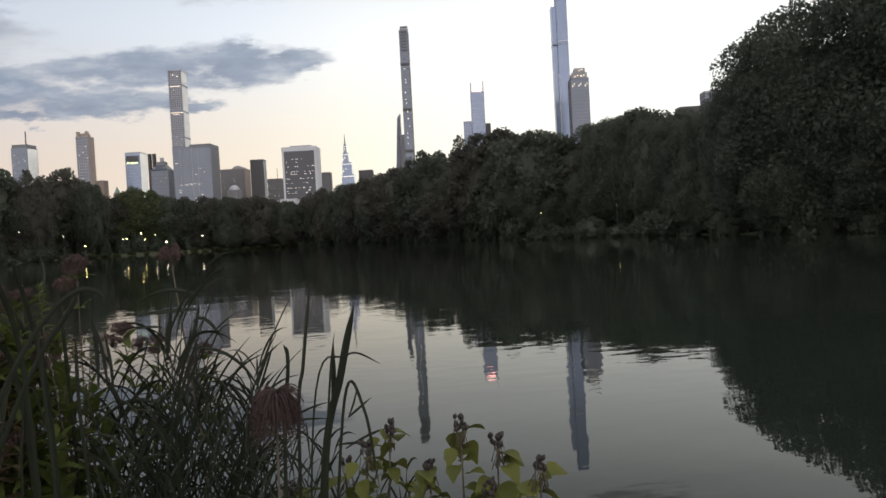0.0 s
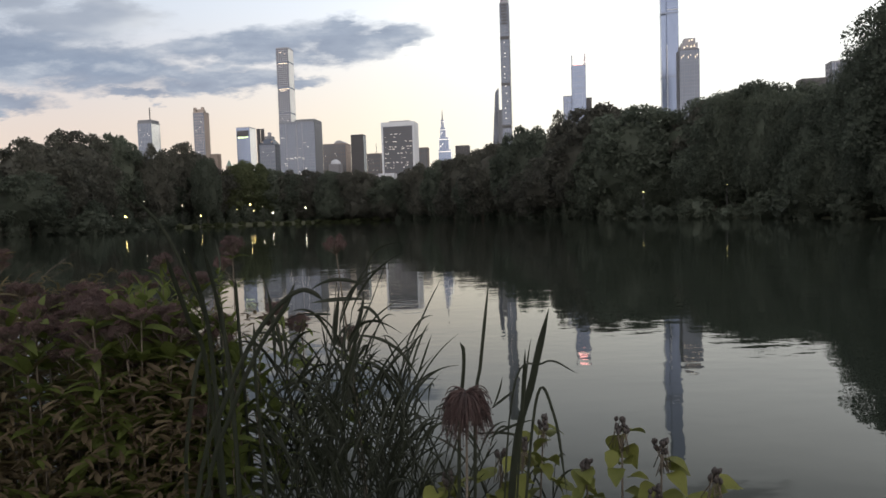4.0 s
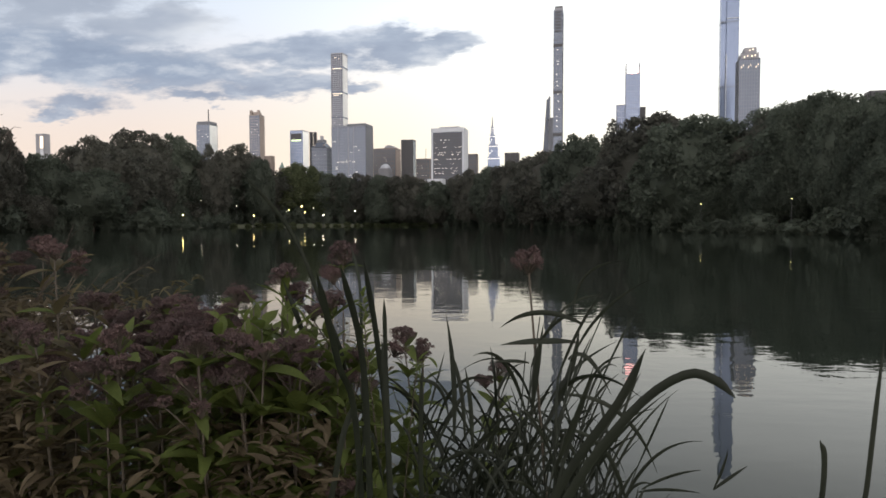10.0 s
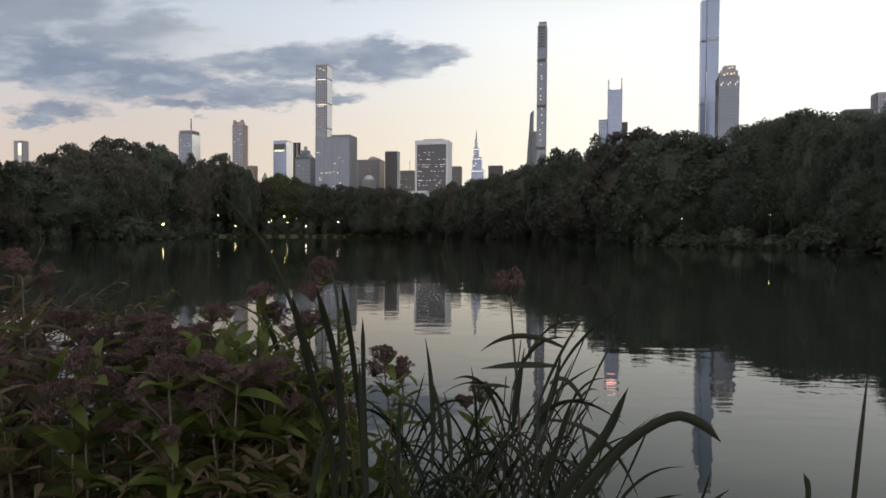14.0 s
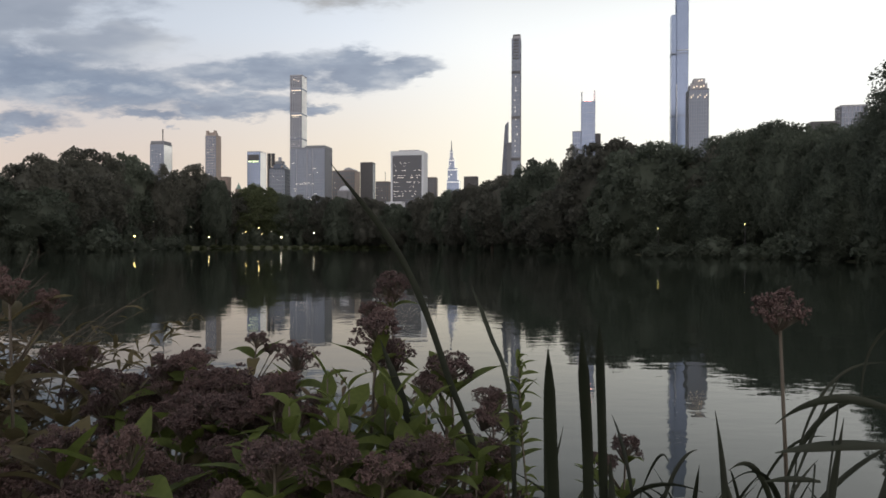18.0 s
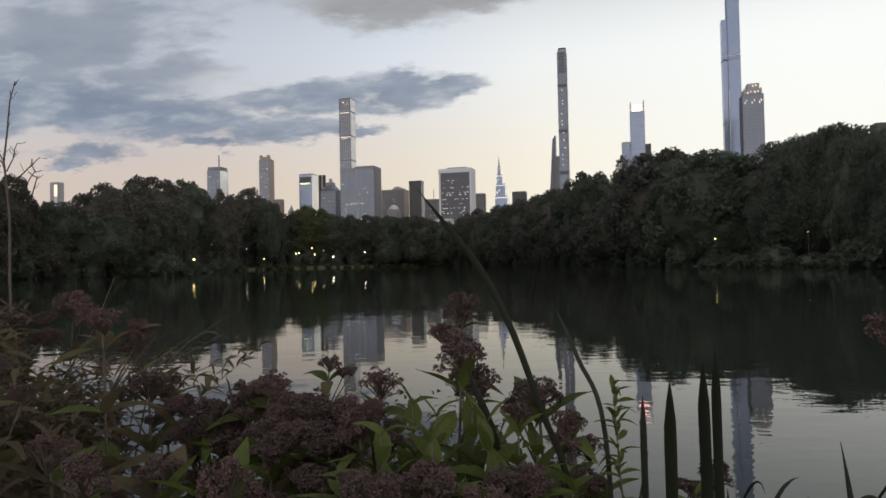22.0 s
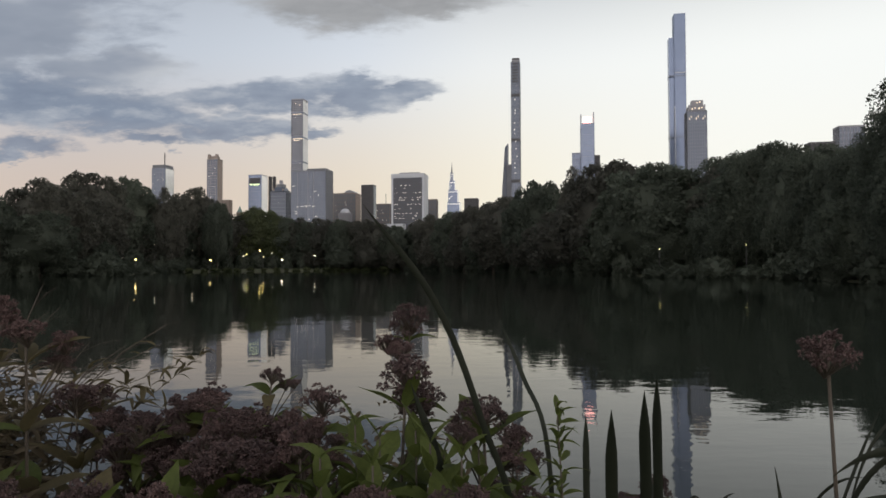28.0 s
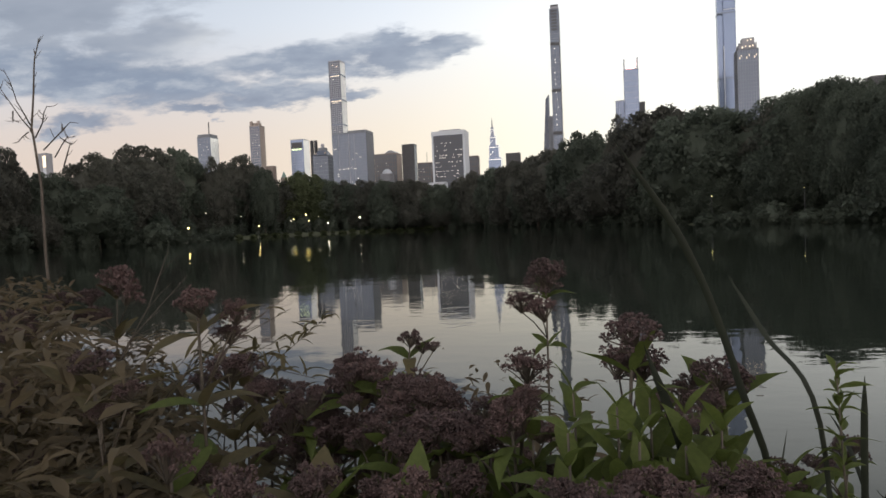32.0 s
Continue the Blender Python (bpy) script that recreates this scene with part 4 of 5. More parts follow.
def flower_head(seed, flat=0.55, clusters=42, per=19):
    """A domed, branched flower head of radius 1."""
    r = random.Random(seed)
    verts, faces, sv, sf = [], [], [], []
    for i in range(clusters):
        a, q = r.uniform(0, 6.28), math.sqrt(r.random()) * 0.98
        c = Vector((q * math.cos(a), q * math.sin(a), flat * (1 - q * q) + r.uniform(-0.42, 0.2)))
        v, f = tube_data([(0, 0, -0.75), c * 0.6 + Vector((0, 0, -0.25)), c], [0.035, 0.03, 0.02], 4)
        o = len(sv)
        sv += v
        sf += [tuple(k + o for k in q2) for q2 in f]
        cr = r.uniform(0.15, 0.27)
        for _ in range(per):
            d = Vector((r.gauss(0, 1), r.gauss(0, 1), r.gauss(0.5, 0.8))).normalized()
            tuft(verts, faces, c + d * cr * 0.35, d, cr * r.uniform(0.5, 0.9), 0.052, r)
    return raw_mesh("flower_head", verts, faces, M["floret"]), raw_mesh("flower_stalk", sv, sf, M["stem"])


HEAD = [flower_head(s, f) for s, f in ((1, 0.55), (2, 0.7), (3, 0.45), (4, 0.6))]


def joe_pye(x, y, z, rad, seed, nodes=6, leaf=0.15, side=2):
    """A tall stem with whorls of leaves and a domed flower head at x, y, z."""
    r = random.Random(seed)
    g = max(-0.05, ground_z(x, y)) - 0.03
    bx, by = x + r.uniform(-0.12, 0.12), y + r.uniform(-0.05, 0.15)
    ob = thing("joe_pye_weed", "tall leafy wildflower with a dusky mauve flower head", "wildflower", (bx, by, g), "wildflowers on the bank")
    top = Vector((x - bx, y - by, z - g - rad * 0.4))
    mid = Vector((top.x * 0.4 + r.uniform(-0.03, 0.03), top.y * 0.4, top.z * 0.55))
    pts = [Vector((0, 0, 0)), mid * 0.5, mid, mid.lerp(top, 0.55), top]
    v, f = tube_data(pts, [0.006, 0.0055, 0.005, 0.004, 0.003], 6)
    put("stem", raw_mesh("stem", v, f, M["stem"], True), ob)
    for j in range(side + 1):
        k = r.randrange(len(HEAD))
        a, q = r.uniform(0, 6.28), 0.0 if j == 0 else rad * r.uniform(1.2, 1.9)
        c = top + Vector((q * math.cos(a), q * math.sin(a), 0.0 if j == 0 else -rad * r.uniform(0.5, 1.8)))
        s = rad * (1.0 if j == 0 else r.uniform(0.6, 0.9))
        m = Matrix.LocRotScale(c, Euler((r.uniform(-0.3, 0.3), r.uniform(-0.3, 0.3), r.uniform(0, 6.28))), (s, s, s * r.uniform(0.8, 1.1)))
        hd = put("flower_head", HEAD[k][0], ob, m)
        put("flower_stalk", HEAD[k][1], hd)
        if j:
            v, f = tube_data([mid.lerp(top, 0.72), mid.lerp(top, 0.86) + (c - top) * 0.55, c - Vector((0, 0, s * 0.6))], [0.003, 0.0025, 0.002], 5)
            put("branch", raw_mesh("branch", v, f, M["stem"], True), ob)
    for i in range(nodes):
        t = 1 - (0.05 + 0.11 * i)
        p = mid.lerp(top, (t - 0.5) / 0.5) if t > 0.5 else mid * (t / 0.5)
        turn = r.uniform(0, 6.28)
        n = 4 if i else 3
        s = leaf * (0.8 + 0.05 * i) * r.uniform(0.85, 1.15)
        for j in range(n):
            a = turn + j * 6.283 / n + r.uniform(-0.25, 0.25)
            e = Euler((r.uniform(-0.35, 0.35), r.uniform(-0.85, 0.1), a))
            # russet leaves get commoner towards -x, putting some red lens cast into the colour
            pool = DULL_LEAF if r.random() < (-1.7 - x) * 1.3 else JOE_LEAF
            put("leaf", pool[r.randrange(5)], ob, Matrix.LocRotScale(p, e, (s, s * r.uniform(0.85, 1.2), s)))
    return ob


HEADS_TALL = [(-1.44, 2.93, 1.83, 0.05), (-1.28, 2.93, 1.75, 0.045), (-1.63, 3.02, 1.75, 0.042), (-2.12, 3.68, 1.62, 0.065), (-1.84, 3.39, 1.58, 0.065),
    (-1.12, 3.68, 1.5, 0.055), (-0.69, 3.57, 1.36, 0.045), (-1.06, 4.12, 1.36, 0.045)]
HEADS_MIDDLE = [(-2.43, 3.6, 1.65, 0.06), (-2.1, 3.3, 1.55, 0.07), (-1.93, 3.5, 1.59, 0.08), (-1.49, 2.6, 1.66, 0.055), (-1.57, 2.55, 1.67, 0.055),
    (-1.4, 2.6, 1.64, 0.05), (-1.32, 2.7, 1.63, 0.05), (-1.84, 2.7, 1.6, 0.06), (-2.21, 3.3, 1.57, 0.06), (-1.88, 3.0, 1.6, 0.06),
    (-1.86, 2.6, 1.6, 0.05), (-2.04, 3.4, 1.65, 0.08), (-2.44, 3.5, 1.67, 0.07), (-2.16, 3.3, 1.62, 0.06), (-2.34, 3.1, 1.9, 0.05),
    (-1.96, 3.9, 1.66, 0.05)]
HEADS_EDGE = [(-1.38, 2.8, 1.54, 0.06), (-1.19, 2.9, 1.56, 0.05), (-1.76, 2.7, 1.52, 0.055), (-2.07, 2.8, 1.52, 0.06), (-1.82, 3.4, 1.58, 0.06),
    (-1.71, 3.2, 1.61, 0.05), (-1.83, 2.6, 1.67, 0.05), (-1.61, 2.65, 1.64, 0.055), (-1.49, 2.65, 1.65, 0.05), (-1.36, 2.7, 1.64, 0.045),
    (-1.99, 2.7, 1.65, 0.05), (-2.07, 2.6, 1.68, 0.05), (-2.27, 2.8, 1.66, 0.05), (-1.23, 3.1, 1.52, 0.05), (-1.43, 2.9, 1.46, 0.05),
    (-1.21, 2.7, 1.21, 0.05)]

HEADS_DENSE = [(-2.06, 3.35, 1.66, 0.058), (-1.98, 3.3, 1.69, 0.05), (-1.92, 3.25, 1.66, 0.05), (-1.86, 3.2, 1.64, 0.058), (-1.93, 3.1, 1.62, 0.05),
    (-1.82, 3.0, 1.65, 0.058), (-1.77, 3.0, 1.64, 0.058), (-1.67, 2.95, 1.68, 0.05)]


def build_flowers():
    i = 0
    for x, y, z, rad in HEADS_TALL:
        joe_pye(x, y, z, rad * 1.1, 100 + i, 6, 0.15, 2)
        i += 1
    for x, y, z, rad in HEADS_MIDDLE + HEADS_EDGE:
        joe_pye(x, y, z, rad * 0.9, 100 + i, 6, 0.165, 2)
        i += 1
    for x, y, z, rad in HEADS_DENSE:
        joe_pye(x, y, z, rad, 250 + i, 4, 0.14, 3)
        i += 1
    r = random.Random(77)
    # the rest of the stand, a little lower
    for _ in range(38):
        y = r.uniform(2.55, 4.2)
        x = r.uniform(-1.25 - (4.2 - y) * 0.05, -4.4)
        joe_pye(x, y, r.uniform(1.30, 1.56), r.uniform(0.035, 0.065), 300 + i, 4, 0.155)
        i += 1
    # dense scrub further along the bank
    for _ in range(22):
        y = r.uniform(2.75, 4.3)
        x = -1.45 - 0.70 * (y - 1.55) - r.uniform(0.05, 1.0)
        joe_pye(x, y, r.uniform(1.62, 1.9), r.uniform(0.03, 0.05), 400 + i, 6, 0.17, 2)
        i += 1


build_flowers()


def leafy_plant(x, y, z, seed, n=32, leaf=0.118):
    """A flowerless stem with large upright leaves in opposite pairs."""
    r = random.Random(seed)
    g = max(-0.05, ground_z(x, y)) - 0.03
    ob = thing("leafy_plant", "tall wild plant with large pointed yellow-green leaves", "wild plant", (x, y, g), "leafy plants on the bank")
    h = z - g
    lean = r.uniform(-0.05, 0.05)
    v, f = tube_data([(-lean, 0, 0), (-lean * 0.5, 0, h * 0.5), (0, 0, h)], [0.006, 0.0045, 0.002], 6)
    put("stem", raw_mesh("stem", v, f, M["stem"], True), ob)
    for i in range(n):
        t = 1 - 0.62 * (i // 2) / (n / 2)
        a = (i // 2) * 1.57 + (math.pi if i % 2 else 0) + r.uniform(-0.4, 0.4)
        s = leaf * (0.55 + 0.5 * min(1, (i // 2) / 3)) * r.uniform(0.8, 1.2)
        e = Euler((r.uniform(-0.35, 0.35), -0.9 + 0.06 * (i // 2) + r.uniform(-0.25, 0.35), a))
        put("leaf", JOE_LEAF[r.randrange(5)], ob, Matrix.LocRotScale((-lean * (1 - t), 0, h * t), e, (s, s * r.uniform(0.9, 1.25), s)))


for i, (x, y, z) in enumerate(((-1.29, 2.9, 1.66), (-1.36, 3.0, 1.62), (-1.23, 2.8, 1.57), (-1.15, 2.95, 1.52), (-1.10, 2.85, 1.40), (-1.03, 2.95, 1.33), (-1.2, 2.75, 1.42), (-0.97, 2.9, 1.2),
                               (-1.46, 2.85, 1.54), (-1.56, 2.95, 1.52), (-1.40, 2.78, 1.54), (-1.68, 3.1, 1.46), (-1.33, 2.74, 1.5), (-1.1, 2.7, 1.2), (-1.78, 3.0, 1.48), (-1.95, 3.2, 1.48),
                               (-1.55, 2.95, 1.7), (-1.49, 2.85, 1.7), (-1.42, 2.9, 1.7), (-1.39, 2.8, 1.7), (-1.33, 2.8, 1.67), (-1.59, 2.75, 1.69), (-1.49, 2.7, 1.69), (-1.63, 2.95, 1.66))):
    leafy_plant(x, y, z, 700 + i)


def undergrowth():
    """Stems and leaves between the tall plants, too many to count."""
    r = random.Random(5)
    verts, faces = [], []
    shapes = [lance_leaf(d, w, i, 4) for i, (d, w) in enumerate(((0.4, 0.25), (0.7, 0.21), (0.2, 0.28)))]
    for i in range(30000):
        y = r.uniform(2.6, 4.4) if i % 5 else min(5.0, max(2.45, r.gauss(3.6, 0.7)))
        edge = -1.5 - 0.70 * (y - 1.55)
        x = -1.2 - abs(r.gauss(0, 1.9)) - r.uniform(0.0, 0.3) * (y - 2.6) if i % 2 else r.uniform(edge - 1.3, edge)
        if i % 4 == 0:
            x, y = r.uniform(-2.7, -1.2), r.uniform(2.45, 2.95)
        rise = -1.2 - 0.45 * (y - 1.55)
        z = r.uniform(0.35, 1.42) if x > rise else (r.uniform(0.4, 1.62) if x > edge else 0.5 + 1.38 * r.random() ** 0.8)
        if -30.5 < math.degrees(math.atan2(x + 1.41, y - 1.55)) < -12.5:
            z = min(z, r.uniform(0.4, 1.40))
        s = r.uniform(0.03, 0.085)
        m = Matrix.LocRotScale((x, y, z), Euler((r.uniform(-0.6, 0.6), r.uniform(-0.7, 0.5), r.uniform(0, 6.28))), (s, s, s))
        v, f = shapes[r.randrange(3)]
        o = len(verts)
        verts += [m @ Vector(p) for p in v]
        faces += [tuple(i + o for i in q) for q in f]
    # the thick of the scrub at the landward end
    for i in range(10000):
        y = r.uniform(2.9, 4.4)
        x = -1.41 - math.tan(radians(r.uniform(30.0, 41.0))) * (y - 1.55)
        z = 0.5 + r.random() ** 0.6 * (1.08 + 0.30 * noise.noise((x * 2.2, y * 2.2, 3.0)))
        s = r.uniform(0.03, 0.08)
        m = Matrix.LocRotScale((x, y, z), Euler((r.uniform(-0.6, 0.6), r.uniform(-0.7, 0.5), r.uniform(0, 6.28))), (s, s, s))
        v, f = shapes[r.randrange(3)]
        o = len(verts)
        verts += [m @ Vector(p) for p in v]
        faces += [tuple(i + o for i in q) for q in f]
    ob = put("undergrowth", raw_mesh("undergrowth", verts, faces, M["scrub_leaf"], True), label="dense dark brownish-green leafy undergrowth on the bank", kind="stuff")
    tagged(ob, category="undergrowth")


undergrowth()


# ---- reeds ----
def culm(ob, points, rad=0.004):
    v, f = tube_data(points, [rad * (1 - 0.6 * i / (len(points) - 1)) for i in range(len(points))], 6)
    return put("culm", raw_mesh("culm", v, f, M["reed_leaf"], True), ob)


def reed_clump():
    ob = thing("reed_clump", "dark green reeds with arching leaves", "reed", (0, 0, 0), "reeds on the bank")

    def leaf(a, b, c, w):
        leaf_part((a, b, c), w, ob, seed=int(a[0] * 1000) % 97)

    leaf((-0.5, 2.62, 1.7), (-0.63, 2.62, 1.77), (-0.73, 2.62, 1.69), 0.015)
    leaf((-0.52, 2.62, 1.65), (-0.63, 2.62, 1.66), (-0.73, 2.62, 1.64), 0.018)
    leaf((-0.65, 2.62, 1.59), (-0.7, 2.62, 1.6), (-0.75, 2.62, 1.59), 0.01)
    leaf((-0.64, 2.62, 1.46), (-0.63, 2.62, 1.56), (-0.61, 2.62, 1.7), 0.018)
    leaf((-0.54, 2.62, 1.6), (-0.49, 2.62, 1.66), (-0.42, 2.62, 1.5), 0.014)
    leaf((-0.58, 2.62, 1.48), (-0.51, 2.57, 1.63), (-0.36, 2.52, 1.52), 0.014)
    leaf((-0.56, 2.62, 1.5), (-0.37, 2.62, 1.51), (-0.29, 2.62, 1.28), 0.013)
    leaf((-0.56, 2.62, 1.4), (-0.4, 2.62, 1.41), (-0.36, 2.62, 1.11), 0.012)
    leaf((-0.51, 2.72, 1.71), (-0.51, 2.72, 1.87), (-0.36, 2.72, 1.87), 0.009)
    leaf((-0.61, 2.62, 1.4), (-0.52, 2.62, 1.56), (-0.51, 2.62, 1.69), 0.018)
    leaf((-0.49, 2.62, 1.25), (-0.49, 2.62, 1.15), (-0.36, 2.62, 1.16), 0.014)
    leaf((-0.86, 2.52, 1.4), (-0.85, 2.52, 1.58), (-0.88, 2.52, 1.74), 0.014)
    leaf((-0.83, 2.52, 1.4), (-0.83, 2.52, 1.55), (-0.87, 2.52, 1.65), 0.012)
    leaf((-0.81, 2.52, 1.37), (-0.81, 2.52, 1.51), (-0.83, 2.52, 1.6), 0.012)
    leaf((-0.99, 2.75, 1.5), (-0.89, 2.75, 1.53), (-0.88, 2.75, 1.37), 0.012)
    leaf((-0.68, 2.75, 1.35), (-0.76, 2.75, 1.39), (-0.89, 2.75, 1.18), 0.016)
    leaf((-0.71, 2.75, 1.25), (-0.82, 2.75, 1.35), (-0.96, 2.75, 1.19), 0.016)
    leaf((0.05, 3.1, 1.03), (0.1, 3.1, 1.07), (0.17, 3.1, 1.12), 0.012)
    leaf((0.05, 3.1, 1.03), (0.09, 3.1, 1.11), (0.1, 3.1, 1.18), 0.01)
    leaf((0.03, 3.1, 0.88), (0.15, 3.1, 0.95), (0.25, 3.1, 0.96), 0.013)
    leaf((-0.02, 3.1, 0.9), (0.11, 3.1, 0.92), (0.23, 3.1, 0.86), 0.013)
    leaf((-0.24, 3.0, 1.06), (-0.15, 3.0, 1.08), (-0.03, 3.0, 1.06), 0.011)
    leaf((-0.23, 3.0, 1.07), (-0.13, 3.0, 1.13), (-0.03, 3.0, 1.14), 0.011)

    culm(ob, [(-0.72, 2.62, 0.2), (-0.70, 2.62, 0.9), (-0.66, 2.62, 1.4), (-0.62, 2.62, 1.72)])
    culm(ob, [(-0.66, 2.66, 0.2), (-0.64, 2.64, 0.9), (-0.58, 2.62, 1.4), (-0.42, 2.62, 1.79)])
    culm(ob, [(-0.74, 2.62, 0.2), (-0.72, 2.62, 0.8), (-0.69, 2.62, 1.2), (-0.66, 2.62, 1.62)])
    return ob


reed_clump()


def reed(x, y, high, lean, seed, n=7, width=0.013, length=0.34):
    r = random.Random(seed)
    g = max(-0.1, ground_z(x, y)) - 0.05
    ob = thing("reed", "single dark green reed with long arching leaves", "reed", (x, y, g), "reeds on the bank")
    top = Vector((lean, r.uniform(-0.08, 0.08), high - g))
    mid = Vector((lean * 0.25, 0, (high - g) * 0.55))
    culm(ob, [(0, 0, 0), mid * 0.6, mid, mid.lerp(top, 0.6), top])
    for i in range(n):
        t = 0.42 + 0.58 * i / (n - 1)
        p = mid * (t / 0.55) if t < 0.55 else mid.lerp(top, (t - 0.55) / 0.45)
        a = r.uniform(0, 6.28) if r.random() < 0.3 else (0 if i % 2 else math.pi) + r.uniform(-0.7, 0.7)
        l = length * r.uniform(0.7, 1.25) * (0.8 if i == n - 1 else 1)
        d = Vector((math.cos(a), math.sin(a), 0))
        b = p + d * l * 0.22 + Vector((0, 0, l * r.uniform(0.5, 0.8)))
        c = p + d * l * r.uniform(0.25, 0.85) + Vector((0, 0, l * r.uniform(0.25, 1.1)))
        leaf_part((p, b, c), width * r.uniform(0.7, 1.2), ob, seed=seed * 31 + i)
    return ob


def build_reeds():
    r = random.Random(21)
    for i in range(6):
        reed(r.uniform(-0.74, -0.5), r.uniform(2.5, 2.8), r.uniform(1.42, 1.62), r.uniform(-0.05, 0.2), 500 + i, 6, 0.010, 0.3)
    for i in range(26):
        reed(r.uniform(-1.05, -0.36), r.uniform(2.75, 3.5), r.uniform(0.85, 1.28), r.uniform(-0.1, 0.2), 530 + i, 8, 0.0095, 0.32)
    for i in range(6):
        reed(r.uniform(-0.5, -0.1), r.uniform(2.9, 3.6), r.uniform(0.75, 1.1), r.uniform(-0.1, 0.2), 560 + i, 6, 0.010, 0.26)
    for i in range(14):
        reed(r.uniform(-0.5, -0.05), r.uniform(2.45, 2.75), r.uniform(0.85, 1.12), r.uniform(-0.12, 0.22), 600 + i, 8, 0.008, 0.24)
    for i in range(14):
        reed(r.uniform(-0.98, -0.5), r.uniform(2.5, 2.8), r.uniform(1.0, 1.4), r.uniform(0.0, 0.3), 630 + i, 8, 0.009, 0.32)
    for i in range(12):
        reed(r.uniform(-0.98, -0.45), r.uniform(2.6, 3.3), r.uniform(1.05, 1.36), r.uniform(-0.05, 0.25), 660 + i, 8, 0.0105, 0.34)
    for i in range(5):
        reed(r.uniform(-0.1, 0.35), r.uniform(2.4, 3.1), r.uniform(0.7, 0.95), r.uniform(-0.1, 0.15), 580 + i, 6, 0.010, 0.24)


build_reeds()


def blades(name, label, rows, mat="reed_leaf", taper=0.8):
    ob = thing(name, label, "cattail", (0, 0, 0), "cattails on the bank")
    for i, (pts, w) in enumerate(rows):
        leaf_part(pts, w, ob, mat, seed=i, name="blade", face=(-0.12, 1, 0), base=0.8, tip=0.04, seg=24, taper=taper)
    return ob


blades("cattail", "tall dark upright cattail blades", [
    (((-1.06, 2.85, 0.3), (-1.075, 2.84, 1.20), (-1.083, 2.83, 1.50), (-1.087, 2.82, 1.75)), 0.014),
    (((-1.09, 2.60, 0.3), (-1.119, 2.517, 1.38), (-1.15, 2.42, 1.63), (-1.179, 2.322, 1.87)), 0.0165),
    (((-1.07, 2.55, 0.3), (-1.085, 2.50, 1.27), (-1.095, 2.45, 1.646), (-1.129, 2.355, 1.885)), 0.0165),
    (((-1.03, 2.60, 0.3), (-1.04, 2.55, 1.30), (-1.06, 2.50, 1.65), (-1.085, 2.435, 1.888)), 0.0145),
    (((-1.03, 2.50, 0.3), (-1.02, 2.50, 1.0), (-1.035, 2.50, 1.4), (-1.05, 2.50, 1.68)), 0.013),
    (((-0.93, 2.62, 0.3), (-0.94, 2.60, 0.95), (-0.955, 2.59, 1.3), (-0.95, 2.58, 1.58)), 0.013),
    (((-1.18, 2.52, 0.3), (-1.22, 2.50, 0.95), (-1.17, 2.50, 1.35), (-1.13, 2.51, 1.50)), 0.0156),
    (((-1.10, 2.55, 0.3), (-1.14, 2.53, 0.95), (-1.12, 2.52, 1.30), (-1.085, 2.52, 1.42), (-1.05, 2.54, 1.25)), 0.008)], taper=0.9)
blades("cattail", "bent dark cattail blades leaning over the flowers", [
    (((-1.20, 2.93, 0.3), (-1.28, 2.92, 1.2), (-1.36, 2.90, 1.59), (-1.43, 2.89, 1.80)), 0.018),
    (((-1.10, 2.92, 0.3), (-1.20, 2.86, 1.40), (-1.29, 2.82, 1.74), (-1.38, 2.79, 1.97), (-1.51, 2.72, 2.15)), 0.013),
    (((-1.14, 2.80, 0.3), (-1.15, 2.80, 1.2), (-1.16, 2.82, 1.67), (-1.19, 2.95, 1.80), (-1.23, 3.02, 1.91)), 0.010)])
blades("cattail", "two broad dark blades bent over the water", [
    (((-0.96, 1.60, 0.5), (-0.84, 1.59, 1.30), (-0.763, 1.58, 1.531), (-0.69, 1.58, 1.68), (-0.62, 1.58, 1.772), (-0.565, 1.58, 1.81), (-0.530, 1.58, 1.803), (-0.508, 1.58, 1.783)), 0.0115),
    (((-0.97, 1.70, 0.5), (-0.85, 1.67, 1.25), (-0.773, 1.66, 1.482), (-0.69, 1.66, 1.655), (-0.621, 1.66, 1.757), (-0.59, 1.66, 1.824)), 0.012)], taper=0.86)
blades("cattail", "slender dark blades leaning over the water", [
    (((-0.19, 2.03, 0.3), (-0.17, 2.04, 1.2), (-0.145, 2.05, 1.51), (-0.155, 2.05, 1.575)), 0.012),
    (((-0.14, 1.98, 0.3), (-0.12, 1.99, 1.3), (-0.095, 2.00, 1.52), (-0.06, 2.02, 1.78)), 0.011)])
blades("cattail", "broad dark blade and thin grass at the water's edge", [
    (((-0.10, 1.72, 0.3), (-0.045, 1.70, 1.25), (0.015, 1.69, 1.54), (0.06, 1.68, 1.73)), 0.020),
    (((-0.08, 1.74, 0.3), (-0.04, 1.72, 1.25), (-0.01, 1.72, 1.45), (0.0, 1.71, 1.62)), 0.013),
    (((-0.05, 1.70, 0.8), (0.02, 1.69, 1.47), (0.07, 1.69, 1.44), (0.10, 1.69, 1.22)), 0.008),
    (((-0.10, 1.66, 0.3), (-0.035, 1.64, 1.50), (0.005, 1.64, 1.66)), 0.006),
    (((-0.12, 1.64, 0.3), (-0.06, 1.62, 1.45), (0.03, 1.62, 1.60), (0.12, 1.62, 1.57)), 0.005)])


